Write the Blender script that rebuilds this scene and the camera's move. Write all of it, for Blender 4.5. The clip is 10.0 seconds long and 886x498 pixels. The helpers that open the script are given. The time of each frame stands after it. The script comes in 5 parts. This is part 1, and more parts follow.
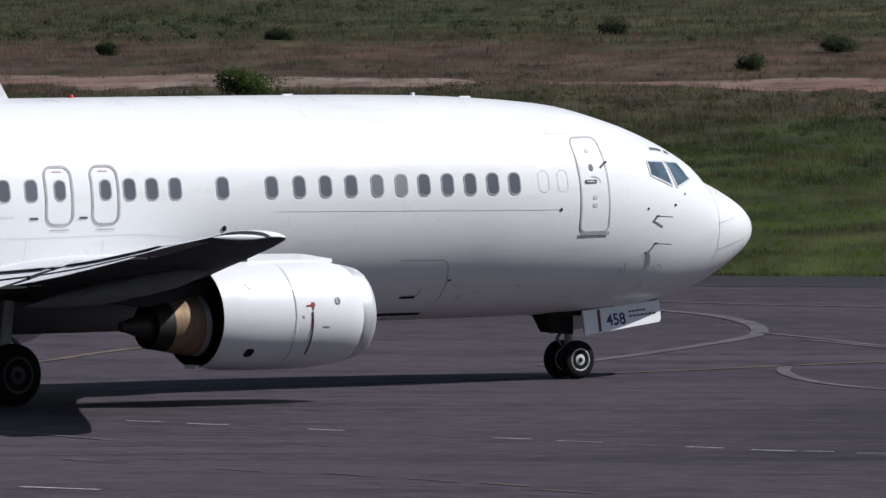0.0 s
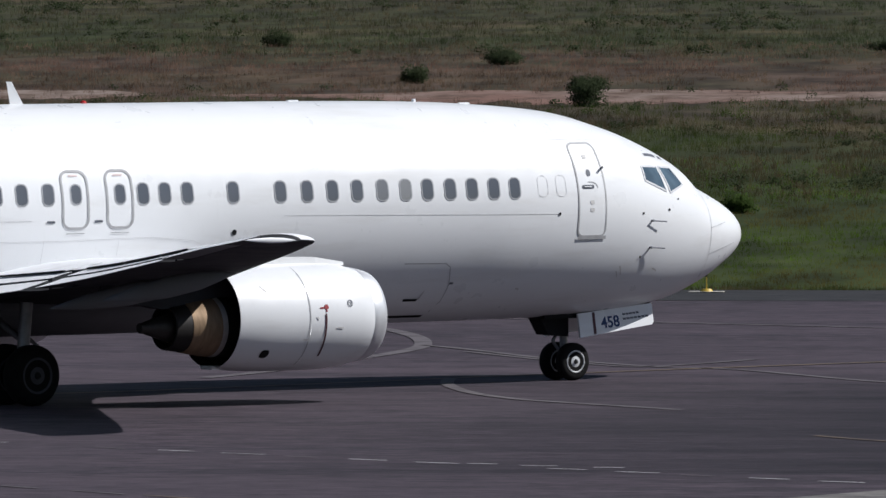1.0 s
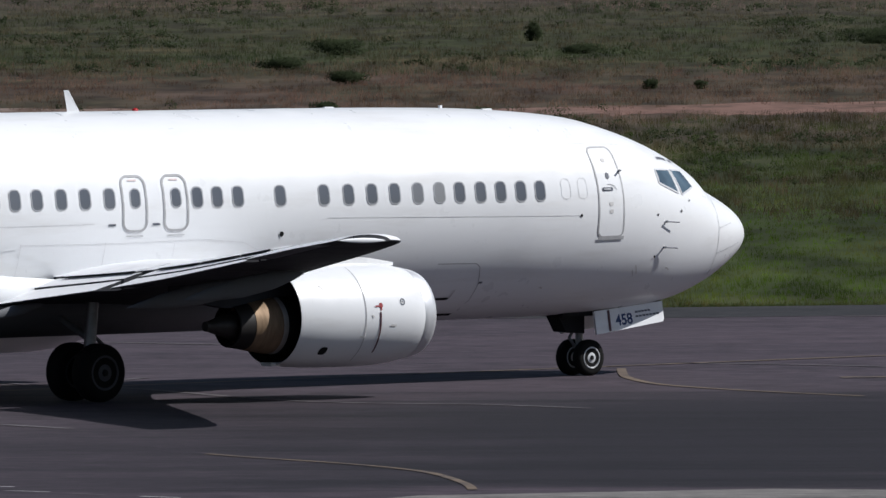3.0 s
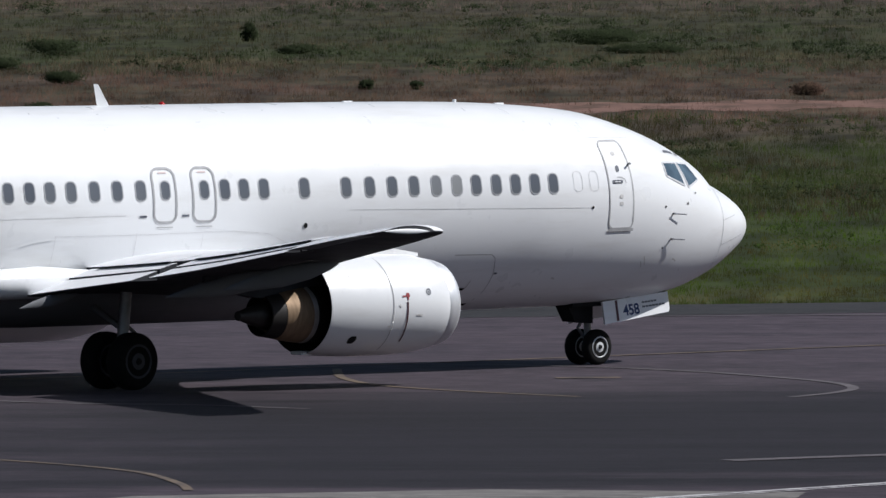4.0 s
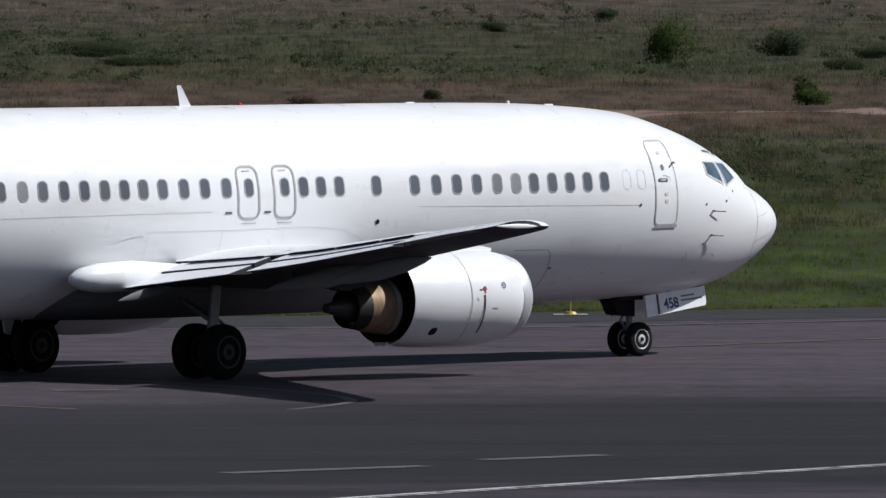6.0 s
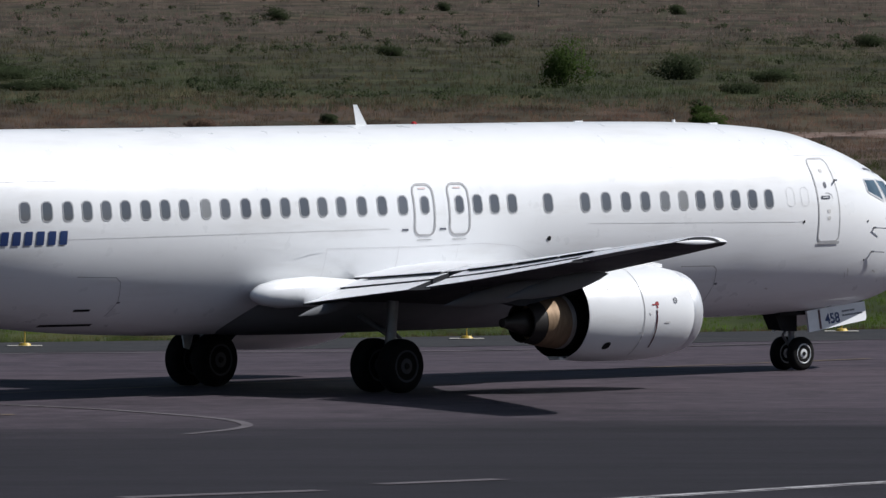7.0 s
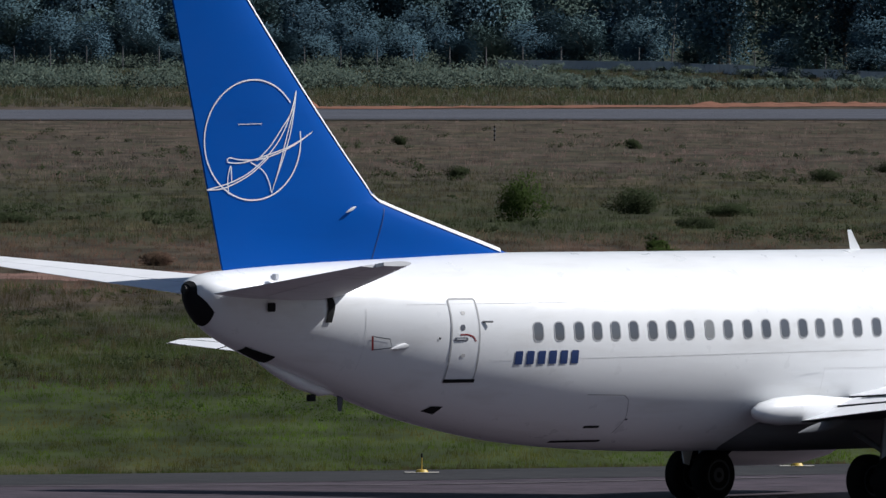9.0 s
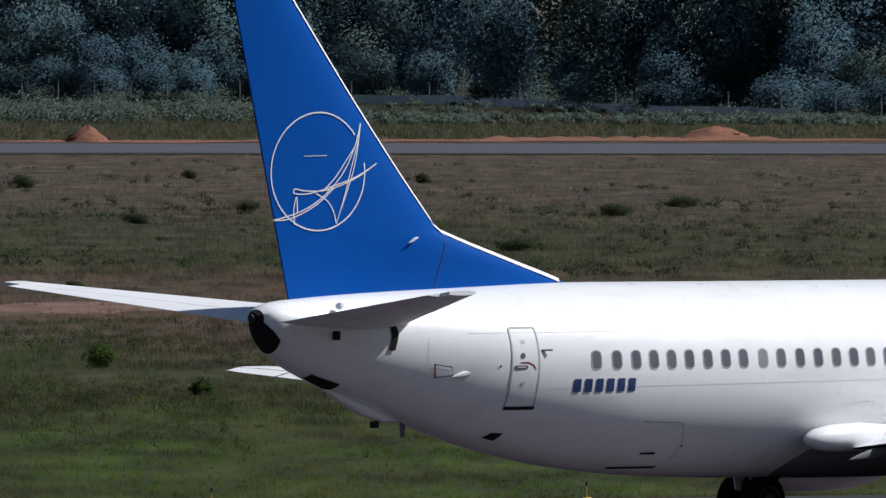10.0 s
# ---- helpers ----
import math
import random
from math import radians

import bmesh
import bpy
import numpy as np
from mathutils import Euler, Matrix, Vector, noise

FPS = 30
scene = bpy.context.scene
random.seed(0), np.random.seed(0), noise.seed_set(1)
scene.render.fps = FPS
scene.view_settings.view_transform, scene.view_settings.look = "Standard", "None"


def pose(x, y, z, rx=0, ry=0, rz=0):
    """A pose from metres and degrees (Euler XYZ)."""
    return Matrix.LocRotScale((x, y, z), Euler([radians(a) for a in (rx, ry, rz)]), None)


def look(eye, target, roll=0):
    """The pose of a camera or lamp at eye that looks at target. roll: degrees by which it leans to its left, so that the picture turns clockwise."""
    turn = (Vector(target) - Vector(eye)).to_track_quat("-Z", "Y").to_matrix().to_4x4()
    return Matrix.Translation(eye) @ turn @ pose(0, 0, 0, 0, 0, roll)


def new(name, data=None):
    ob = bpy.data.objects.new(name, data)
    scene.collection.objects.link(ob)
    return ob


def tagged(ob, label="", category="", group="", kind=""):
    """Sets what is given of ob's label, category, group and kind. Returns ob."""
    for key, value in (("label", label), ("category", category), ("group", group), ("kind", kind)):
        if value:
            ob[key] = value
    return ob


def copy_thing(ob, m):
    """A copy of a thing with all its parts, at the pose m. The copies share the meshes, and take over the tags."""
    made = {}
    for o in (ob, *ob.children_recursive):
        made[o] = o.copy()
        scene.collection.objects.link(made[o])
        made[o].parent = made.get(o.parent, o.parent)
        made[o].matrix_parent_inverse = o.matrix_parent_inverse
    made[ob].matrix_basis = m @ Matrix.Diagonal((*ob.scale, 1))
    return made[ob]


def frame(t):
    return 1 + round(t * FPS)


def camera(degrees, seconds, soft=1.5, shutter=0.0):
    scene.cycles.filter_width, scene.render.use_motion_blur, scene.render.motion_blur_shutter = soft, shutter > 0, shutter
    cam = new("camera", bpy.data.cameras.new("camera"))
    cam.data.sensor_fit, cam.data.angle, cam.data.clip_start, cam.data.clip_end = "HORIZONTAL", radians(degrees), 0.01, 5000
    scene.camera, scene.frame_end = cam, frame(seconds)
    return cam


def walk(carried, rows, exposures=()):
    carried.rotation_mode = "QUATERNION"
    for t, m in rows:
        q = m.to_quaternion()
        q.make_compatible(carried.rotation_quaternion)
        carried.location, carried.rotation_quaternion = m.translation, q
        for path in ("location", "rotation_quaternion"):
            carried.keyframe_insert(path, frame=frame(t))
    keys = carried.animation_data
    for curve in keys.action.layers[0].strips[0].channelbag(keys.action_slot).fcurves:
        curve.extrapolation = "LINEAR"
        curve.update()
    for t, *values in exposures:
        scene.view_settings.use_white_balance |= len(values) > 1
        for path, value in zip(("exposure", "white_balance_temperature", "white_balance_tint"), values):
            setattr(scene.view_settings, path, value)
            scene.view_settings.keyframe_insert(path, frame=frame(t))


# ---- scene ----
EXPOSURE, KELVIN, TINT = 0.26, 6130, 11
SUN, SKY = 4.1, 0.04
CAMERA_ROWS = [  # seconds, turn to the right, tilt up, roll (degrees)
    (0, -6.035, -1.849, -0.113),
    (0.5, -5.357, -1.826, -0.102),
    (1, -4.680, -1.801, -0.011),
    (1.5, -4.017, -1.772, -0.080),
    (2, -3.389, -1.747, -0.054),
    (2.5, -2.800, -1.734, -0.144),
    (4, -1.075, -1.732, -0.132),
    (4.5, -0.515, -1.729, -0.071),
    (5, 0.000, -1.719, 0.004),
    (5.2, 0.173, -1.712, -0.029),
    (6.3, 1.197, -1.668, -0.049),
    (6.5, 1.308, -1.653, -0.075),
    (7, 1.367, -1.587, -0.070),
    (7.5, 1.241, -1.487, -0.130),
    (8, 1.146, -1.357, -0.190),
    (8.5, 1.241, -1.199, -0.122),
    (9, 1.546, -1.048, 0.064),
    (9.5, 1.971, -0.951, 0.137),
    (10, 2.392, -0.909, 0.137),
]
AIRLINER_ROWS = [  # seconds, x, y of the nose, heading (degrees)
    (0, -21.61, 256.30, 43.01),
    (0.5, -18.81, 258.89, 42.97),
    (1, -16.03, 261.47, 42.94),
    (1.5, -13.25, 264.06, 42.95),
    (2, -10.48, 266.68, 42.96),
    (2.5, -7.70, 269.38, 43.13),
    (4, 0.55, 277.55, 43.53),
    (4.5, 3.28, 280.30, 43.80),
    (5, 6.00, 283.03, 44.06),
    (5.2, 7.10, 284.11, 44.16),
    (6.3, 12.99, 289.85, 44.16),
    (6.5, 14.12, 290.88, 44.09),
    (7, 16.97, 293.47, 43.81),
    (7.5, 19.82, 296.03, 43.47),
    (8, 22.69, 298.58, 43.15),
    (8.5, 25.58, 301.14, 42.85),
    (9, 28.49, 303.71, 42.56),
    (9.5, 31.41, 306.26, 42.29),
    (10, 34.33, 308.78, 41.99),
]
EYE_HEIGHT, LENS = 10.549, 3.5675
EYE = (0.0, 0.0, EYE_HEIGHT)
cam = camera(LENS, 10.0, soft=1.45, shutter=0.0)


def aim(turn, tilt, roll):
    a, p = radians(turn), radians(tilt)
    way = Vector((math.sin(a) * math.cos(p), math.cos(a) * math.cos(p), math.sin(p)))
    return look(EYE, Vector(EYE) + 100 * way, roll)


walk(cam, [(t, aim(a, p, r)) for t, a, p, r in CAMERA_ROWS], exposures=[(0, EXPOSURE, KELVIN, TINT), (10, EXPOSURE, KELVIN, TINT)])

# ---- sky and sun ----
SUN_AZ, SUN_EL = 80.0, 44.5
world = bpy.data.worlds.new("sky")
scene.world = world
world.use_nodes = True
wt = world.node_tree
sky = wt.nodes.new("ShaderNodeTexSky")
sky.sky_type, sky.sun_disc = "NISHITA", False
sky.sun_elevation, sky.sun_rotation = radians(SUN_EL), radians(SUN_AZ)
wt.links.new(sky.outputs[0], wt.nodes["Background"].inputs[0])
wt.nodes["Background"].inputs[1].default_value = SKY
sun = new("sun", bpy.data.lights.new("sun", "SUN"))
sun.data.energy, sun.data.angle, sun.data.color = SUN, radians(0.53), (1.0, 0.965, 0.91)
sa, se = radians(SUN_AZ), radians(SUN_EL)
sun.matrix_world = look(100 * Vector((math.sin(sa) * math.cos(se), math.cos(sa) * math.cos(se), math.sin(se))), (0, 0, 0))


# ---- materials ----
class Mat:
    """A small builder for node materials."""

    def __init__(self, name, rough=0.5, metal=0.0, coat=0.0, spec=0.5):
        self.m = bpy.data.materials.new(name)
        self.m.use_nodes = True
        self.t = self.m.node_tree
        self.b = self.t.nodes["Principled BSDF"]
        self.b.inputs["Roughness"].default_value = rough
        self.b.inputs["Metallic"].default_value = metal
        self.b.inputs["Coat Weight"].default_value = coat
        self.b.inputs["Specular IOR Level"].default_value = spec

    def node(self, kind, **values):
        n = self.t.nodes.new(kind)
        for k, v in values.items():
            n.inputs[k.replace("_", " ")].default_value = v
        return n

    def link(self, a, b):
        self.t.links.new(a, b)

    def noise(self, scale, detail=4, rough=0.55, stretch=None, world=False):
        src = self.node("ShaderNodeNewGeometry").outputs["Position"] if world else self.node("ShaderNodeTexCoord").outputs["Object"]
        if stretch:
            mp = self.node("ShaderNodeMapping")
            mp.inputs["Scale"].default_value = stretch
            self.link(src, mp.inputs[0])
            src = mp.outputs[0]
        n = self.node("ShaderNodeTexNoise", Scale=scale, Detail=detail, Roughness=rough)
        self.link(src, n.inputs["Vector"])
        return n.outputs["Fac"]

    def ramp(self, fac, stops):
        r = self.node("ShaderNodeValToRGB")
        e = r.color_ramp.elements
        while len(e) < len(stops):
            e.new(0.5)
        for i, (p, c) in enumerate(stops):
            e[i].position, e[i].color = p, (*c, 1) if len(c) == 3 else c
        self.link(fac, r.inputs[0])
        return r.outputs[0]

    def mix(self, fac, a, b, how="MIX"):
        n = self.t.nodes.new("ShaderNodeMix")
        n.data_type, n.blend_type = "RGBA", how
        for sock, v in ((n.inputs[0], fac), (n.inputs[6], a), (n.inputs[7], b)):
            if isinstance(v, (int, float)):
                sock.default_value = v
            elif isinstance(v, tuple):
                sock.default_value = (*v, 1)
            else:
                self.link(v, sock)
        return n.outputs[2]

    def math(self, how, a, b):
        n = self.t.nodes.new("ShaderNodeMath")
        n.operation = how
        for sock, v in ((n.inputs[0], a), (n.inputs[1], b)):
            if isinstance(v, (int, float)):
                sock.default_value = v
            else:
                self.link(v, sock)
        return n.outputs[0]

    def color(self, v):
        if isinstance(v, tuple):
            self.b.inputs["Base Color"].default_value = (*v, 1)
        else:
            self.link(v, self.b.inputs["Base Color"])
        return self

    def roughness(self, v):
        self.link(v, self.b.inputs["Roughness"])
        return self

    def bump(self, h, strength=0.3, dist=0.02):
        n = self.node("ShaderNodeBump", Strength=strength, Distance=dist)
        self.link(h, n.inputs["Height"])
        self.link(n.outputs[0], self.b.inputs["Normal"])
        return self


def grey(v):
    return (v, v, v)


def painted(name, base, dirt, rough=0.32, amount=0.5, coat=0.25, spec=0.5):
    """Aircraft paint: faint grime in streaks along the airflow, soft blotches, a little waviness of the skin."""
    m = Mat(name, rough, coat=coat, spec=spec)
    streak = m.ramp(m.noise(1.1, 6, 0.6, (0.35, 1.6, 2.2)), [(0.52, grey(0)), (0.85, grey(amount))])
    fine = m.ramp(m.noise(9, 4, 0.6, (1, 1, 0.3)), [(0.62, grey(0)), (0.9, grey(amount * 0.5))])
    m.color(m.mix(fine, m.mix(streak, base, dirt), dirt))
    m.roughness(m.ramp(m.noise(2.0, 3), [(0.3, grey(rough - 0.06)), (0.7, grey(rough + 0.1))]))
    return m.bump(m.noise(1.6, 2), 0.12, 0.012).m


def plain(name, base, rough=0.5, metal=0.0, vary=0.25, scale=6.0, spec=0.5):
    m = Mat(name, rough, metal, spec=spec)
    dark = tuple(c * (1 - vary) for c in base)
    m.color(m.ramp(m.noise(scale, 5), [(0.3, dark), (0.7, base)]))
    return m.bump(m.noise(scale * 4, 3), 0.08, 0.004).m


WHITE = painted("white_paint", (0.80, 0.81, 0.82), (0.55, 0.53, 0.50))
COWL = painted("cowl_paint", (0.76, 0.77, 0.78), (0.50, 0.48, 0.45), 0.35)
WING_GREY = painted("wing_paint", (0.74, 0.75, 0.77), (0.42, 0.41, 0.40), 0.5, 0.6, 0.0)
# Undersides: far darker than grey wing paint, to stand for shade.
UNDERSIDE_SHADE = painted("underside_shade_paint", (0.045, 0.047, 0.053), (0.025, 0.025, 0.025), 0.7, 0.6, 0.0, 0.15)
# Belly and flap fairing grey, darkened to stand for shade under the wing.
SHADE_GREY = painted("shade_grey_paint", (0.15, 0.155, 0.165), (0.08, 0.08, 0.08), 0.65, 0.7, 0.0, 0.2)
BLUE = painted("tail_blue_paint", (0.0012, 0.074, 0.36), (0.0012, 0.052, 0.26), 0.5, 0.4, 0.0, 0.08)
LOGO = plain("logo_white", (0.78, 0.79, 0.82), 0.4, vary=0.05)
GASKET = plain("door_seal_grey", (0.44, 0.44, 0.45), 0.7)
LINE_GREY = plain("panel_gap", (0.46, 0.46, 0.47), 0.7)
JOINT = plain("faint_skin_joint", (0.75, 0.75, 0.76), 0.6)
DARK = plain("dark_rubber", (0.012, 0.012, 0.013), 0.75, spec=0.2)
TYRE = plain("tyre_rubber", (0.010, 0.0095, 0.0095), 0.85, vary=0.4, scale=12, spec=0.15)
RIM = plain("wheel_rim_paint", (0.66, 0.67, 0.68), 0.45, 0.2)
HUB_BLUE = plain("brake_side_rim", (0.03, 0.033, 0.045), 0.5, 0.3)
STEEL = plain("gear_steel", (0.30, 0.30, 0.31), 0.45, 0.6)
LIP = plain("polished_lip", (0.72, 0.73, 0.75), 0.42, 0.55, vary=0.08)
BRONZE = Mat("heated_core_cowl", 0.62, 0.45)
BRONZE.color(BRONZE.ramp(BRONZE.noise(3, 4, 0.5, (4, 1, 1)), [(0.3, (0.20, 0.135, 0.08)), (0.7, (0.31, 0.215, 0.135))]))
BRONZE = BRONZE.m
SILVER = plain("core_band_metal", (0.60, 0.56, 0.52), 0.5, 0.6)
SOOT = plain("exhaust_soot", (0.022, 0.019, 0.018), 0.6, 0.4)
PLUG = plain("exhaust_plug_metal", (0.060, 0.055, 0.052), 0.5, 0.6)
RED = plain("red_paint", (0.30, 0.02, 0.025), 0.5)
DARKRED = plain("dark_red_stripe", (0.075, 0.012, 0.022), 0.5)
NAVY = plain("navy_letters", (0.010, 0.035, 0.14), 0.5, vary=0.1)
INK = plain("grey_ink", (0.10, 0.11, 0.14), 0.6)
PANE = Mat("cabin_pane", 0.12, spec=0.7)
PANE.color(PANE.ramp(PANE.node("ShaderNodeObjectInfo").outputs["Random"], [(0.0, (0.085, 0.095, 0.115)), (0.8, (0.125, 0.135, 0.155)), (1.0, (0.26, 0.265, 0.27))]))
PANE = PANE.m
SCREEN = Mat("windscreen_glass", 0.05, spec=0.9)
SCREEN.color(SCREEN.ramp(SCREEN.noise(1.5, 2), [(0.35, (0.035, 0.06, 0.085)), (0.7, (0.10, 0.15, 0.19))]))
SCREEN = SCREEN.m
TRIM = plain("window_surround", (0.62, 0.63, 0.65), 0.5)
WINDOW_RIM = plain("cabin_window_rim", (0.40, 0.41, 0.43), 0.5)
GRIME = plain("light_grime", (0.68, 0.67, 0.66), 0.7)
BEACON = plain("red_beacon_glass", (0.5, 0.02, 0.02), 0.2)


def asphalt(name, lo, hi, patch, strip=False):
    m = Mat(name, 0.85, spec=0.25)
    big = m.noise(0.06, 5, 0.6, (0.35, 1, 1), world=True)
    mid = m.noise(0.5, 7, 0.7, (0.12, 1.0, 1), world=True)
    fine = m.noise(3.0, 6, 0.75, (0.4, 1, 1), world=True)
    crack = m.noise(0.28, 5, 0.6, (0.3, 1.0, 1), world=True)
    c = m.mix(m.ramp(big, [(0.35, grey(0)), (0.65, grey(1))]), lo, hi)
    c = m.mix(m.ramp(mid, [(0.46, grey(0)), (0.62, grey(0.85))]), c, patch)
    c = m.mix(m.ramp(fine, [(0.45, grey(0.0)), (0.70, grey(0.75))]), c, tuple(1.9 * v for v in hi))
    c = m.mix(m.ramp(crack, [(0.488, grey(0)), (0.5, grey(0.6)), (0.512, grey(0))]), c, tuple(0.35 * v for v in lo))
    if strip:
        sep = m.node("ShaderNodeSeparateXYZ")
        m.link(m.node("ShaderNodeNewGeometry").outputs["Position"], sep.inputs[0])
        wob = m.math("MULTIPLY", m.math("SUBTRACT", m.noise(0.22, 7, 0.7, (0.35, 1, 1), world=True), 0.5), 26.0)
        skew = m.math("MULTIPLY", sep.outputs[0], -0.22)
        depth = m.math("DIVIDE", m.math("SUBTRACT", m.math("ADD", m.math("ADD", sep.outputs[1], skew), wob), 220.0), 60.0)
        band = m.ramp(depth, [(0.0, grey(0)), (0.14, grey(1)), (0.62, grey(1)), (0.82, grey(0))])
        side = m.ramp(m.math("DIVIDE", m.math("ADD", m.math("ADD", sep.outputs[0], 35.0), wob), 40.0), [(0.30, grey(0)), (0.66, grey(1))])
        c = m.mix(m.mix(1.0, band, side, "MULTIPLY"), c, m.mix(m.ramp(fine, [(0.50, grey(0)), (0.72, grey(0.8))]), m.mix(m.ramp(mid, [(0.42, grey(0)), (0.60, grey(1))]), (0.0122, 0.0097, 0.0142), (0.0046, 0.0038, 0.0062)), (0.022, 0.0177, 0.0238)))
    m.color(c)
    return m.bump(fine, 0.4, 0.02).m


APRON = asphalt("worn_asphalt", (0.034, 0.0265, 0.0345), (0.058, 0.0440, 0.055), (0.021, 0.0175, 0.024), True)
SHOULDER = asphalt("shoulder_asphalt", (0.018, 0.018, 0.020), (0.028, 0.027, 0.028), (0.014, 0.014, 0.016))
RUNWAY = asphalt("runway_asphalt", (0.044, 0.047, 0.060), (0.070, 0.073, 0.088), (0.033, 0.036, 0.046))
PALE = asphalt("pale_concrete", (0.10, 0.095, 0.092), (0.15, 0.14, 0.132), (0.075, 0.07, 0.07))


def worn_line(name, base):
    """Road paint, rubbed away in patches down to the asphalt."""
    m = Mat(name, 0.8, spec=0.2)
    m.color(m.mix(m.ramp(m.noise(1.1, 6, 0.7, world=True), [(0.30, grey(0)), (0.55, grey(1))]), (0.055, 0.047, 0.052), base))
    return m.m


YELLOW_LINE = worn_line("worn_yellow_line", (0.15, 0.115, 0.085))
GREY_LINE = worn_line("worn_grey_line", (0.12, 0.108, 0.115))
WHITE_LINE = worn_line("worn_white_line", (0.50, 0.49, 0.50))


def soil_and_grass():
    m = Mat("rough_grassland", 0.95, spec=0.1)
    sep = m.node("ShaderNodeSeparateXYZ")
    m.link(m.node("ShaderNodeNewGeometry").outputs["Position"], sep.inputs[0])
    wob = m.math("MULTIPLY", m.math("SUBTRACT", m.noise(0.02, 3, world=True), 0.5), 60.0)
    depth = m.math("DIVIDE", m.math("ADD", sep.outputs[1], wob), 2000.0)
    base = m.ramp(depth, [(0.15, (0.036, 0.048, 0.013)), (0.19, (0.030, 0.040, 0.013)), (0.225, (0.033, 0.033, 0.016)), (0.25, (0.066, 0.046, 0.036)), (0.29, (0.060, 0.043, 0.032)), (0.31, (0.034, 0.037, 0.017)),
                          (0.36, (0.040, 0.037, 0.021)), (0.42, (0.056, 0.044, 0.033)), (0.56, (0.068, 0.051, 0.038)), (0.62, (0.070, 0.050, 0.040)), (0.72, (0.048, 0.048, 0.032)), (0.9, (0.022, 0.032, 0.024))])
    mott = m.noise(0.25, 6, 0.65, (0.5, 0.12, 1), world=True)
    c = m.mix(m.ramp(mott, [(0.40, grey(0)), (0.7, grey(0.6))]), base, (0.022, 0.032, 0.010))
    c = m.mix(m.ramp(m.noise(0.06, 5, 0.6, (0.5, 0.25, 1), world=True), [(0.56, grey(0)), (0.70, grey(0.5))]), c, (0.11, 0.075, 0.045))
    c = m.mix(1.0, c, m.ramp(m.noise(0.42, 4, 0.6, (1, 0.22, 0.0), world=True), [(0.36, grey(0.52)), (0.5, grey(0.95)), (0.66, grey(1.5))]), "MULTIPLY")
    m.color(c)
    return m.bump(mott, 0.6, 0.2).m


GROUND = soil_and_grass()


def leaf_mat(name, stops, rough=0.65, through_light=0.3):
    m = Mat(name, rough, spec=0.08)
    g = m.node("ShaderNodeNewGeometry").outputs["Random Per Island"]
    c = m.ramp(g, stops)
    big = m.ramp(m.noise(0.05, 4, world=True), [(0.35, grey(0.85)), (0.65, grey(1.1))])
    m.color(m.mix(1.0, c, big, "MULTIPLY"))
    tr = m.node("ShaderNodeBsdfTranslucent")
    m.link(m.b.inputs["Base Color"].links[0].from_socket, tr.inputs[0])
    mx = m.node("ShaderNodeMixShader")
    mx.inputs[0].default_value = through_light
    m.link(m.b.outputs[0], mx.inputs[1])
    m.link(tr.outputs[0], mx.inputs[2])
    m.link(mx.outputs[0], m.t.nodes["Material Output"].inputs[0])
    return m.m


def grass_mat(name, main, second, third, through_light=0.3):
    """Grass whose colour changes from tuft to tuft and in wide drifts."""
    m = Mat(name, 0.9, spec=0.04)
    tuft = m.noise(1.5, 3, 0.6, (1, 0.35, 0.0), world=True)
    drift = m.noise(0.11, 4, 0.6, (1, 0.28, 0.0), world=True)
    clump = m.noise(0.42, 4, 0.6, (1, 0.22, 0.0), world=True)
    c = m.mix(m.ramp(tuft, [(0.42, grey(0)), (0.58, grey(1))]), main, second)
    c = m.mix(m.ramp(drift, [(0.46, grey(0)), (0.57, grey(0.9))]), c, third)
    c = m.mix(1.0, c, m.ramp(clump, [(0.36, grey(0.52)), (0.5, grey(0.95)), (0.66, grey(1.45))]), "MULTIPLY")
    blade = m.ramp(m.node("ShaderNodeNewGeometry").outputs["Random Per Island"], [(0, grey(0.72)), (1, grey(1.28))])
    m.color(m.mix(1.0, c, blade, "MULTIPLY"))
    tr = m.node("ShaderNodeBsdfTranslucent")
    m.link(m.b.inputs["Base Color"].links[0].from_socket, tr.inputs[0])
    mx = m.node("ShaderNodeMixShader")
    mx.inputs[0].default_value = through_light
    m.link(m.b.outputs[0], mx.inputs[1])
    m.link(tr.outputs[0], mx.inputs[2])
    m.link(mx.outputs[0], m.t.nodes["Material Output"].inputs[0])
    return m.m


GRASS_GREEN = grass_mat("short_green_grass", (0.064, 0.108, 0.012), (0.042, 0.064, 0.012), (0.084, 0.070, 0.028))
GRASS_MIX = grass_mat("mixed_grass", (0.030, 0.033, 0.015), (0.078, 0.058, 0.034), (0.042, 0.062, 0.016))
GRASS_DRY = grass_mat("dry_brown_grass", (0.125, 0.084, 0.060), (0.072, 0.056, 0.036), (0.135, 0.084, 0.064))
# Dry brown cooled towards blue: distance haze put into the colour.
GRASS_HAZY = grass_mat("hazy_dry_grass", (0.140, 0.110, 0.094), (0.092, 0.086, 0.070), (0.150, 0.106, 0.092))
GRASS_OLIVE = grass_mat("olive_grass", (0.046, 0.050, 0.026), (0.098, 0.078, 0.050), (0.038, 0.052, 0.024))
LEAF = leaf_mat("shrub_leaves", [(0, (0.036, 0.060, 0.013)), (0.6, (0.044, 0.074, 0.016)), (1, (0.062, 0.094, 0.022))], 0.85, 0.4)
LEAF_DARK = leaf_mat("dark_shrub_leaves", [(0, (0.038, 0.052, 0.024)), (0.7, (0.045, 0.060, 0.028)), (1, (0.056, 0.070, 0.034))], 0.85, 0.45)
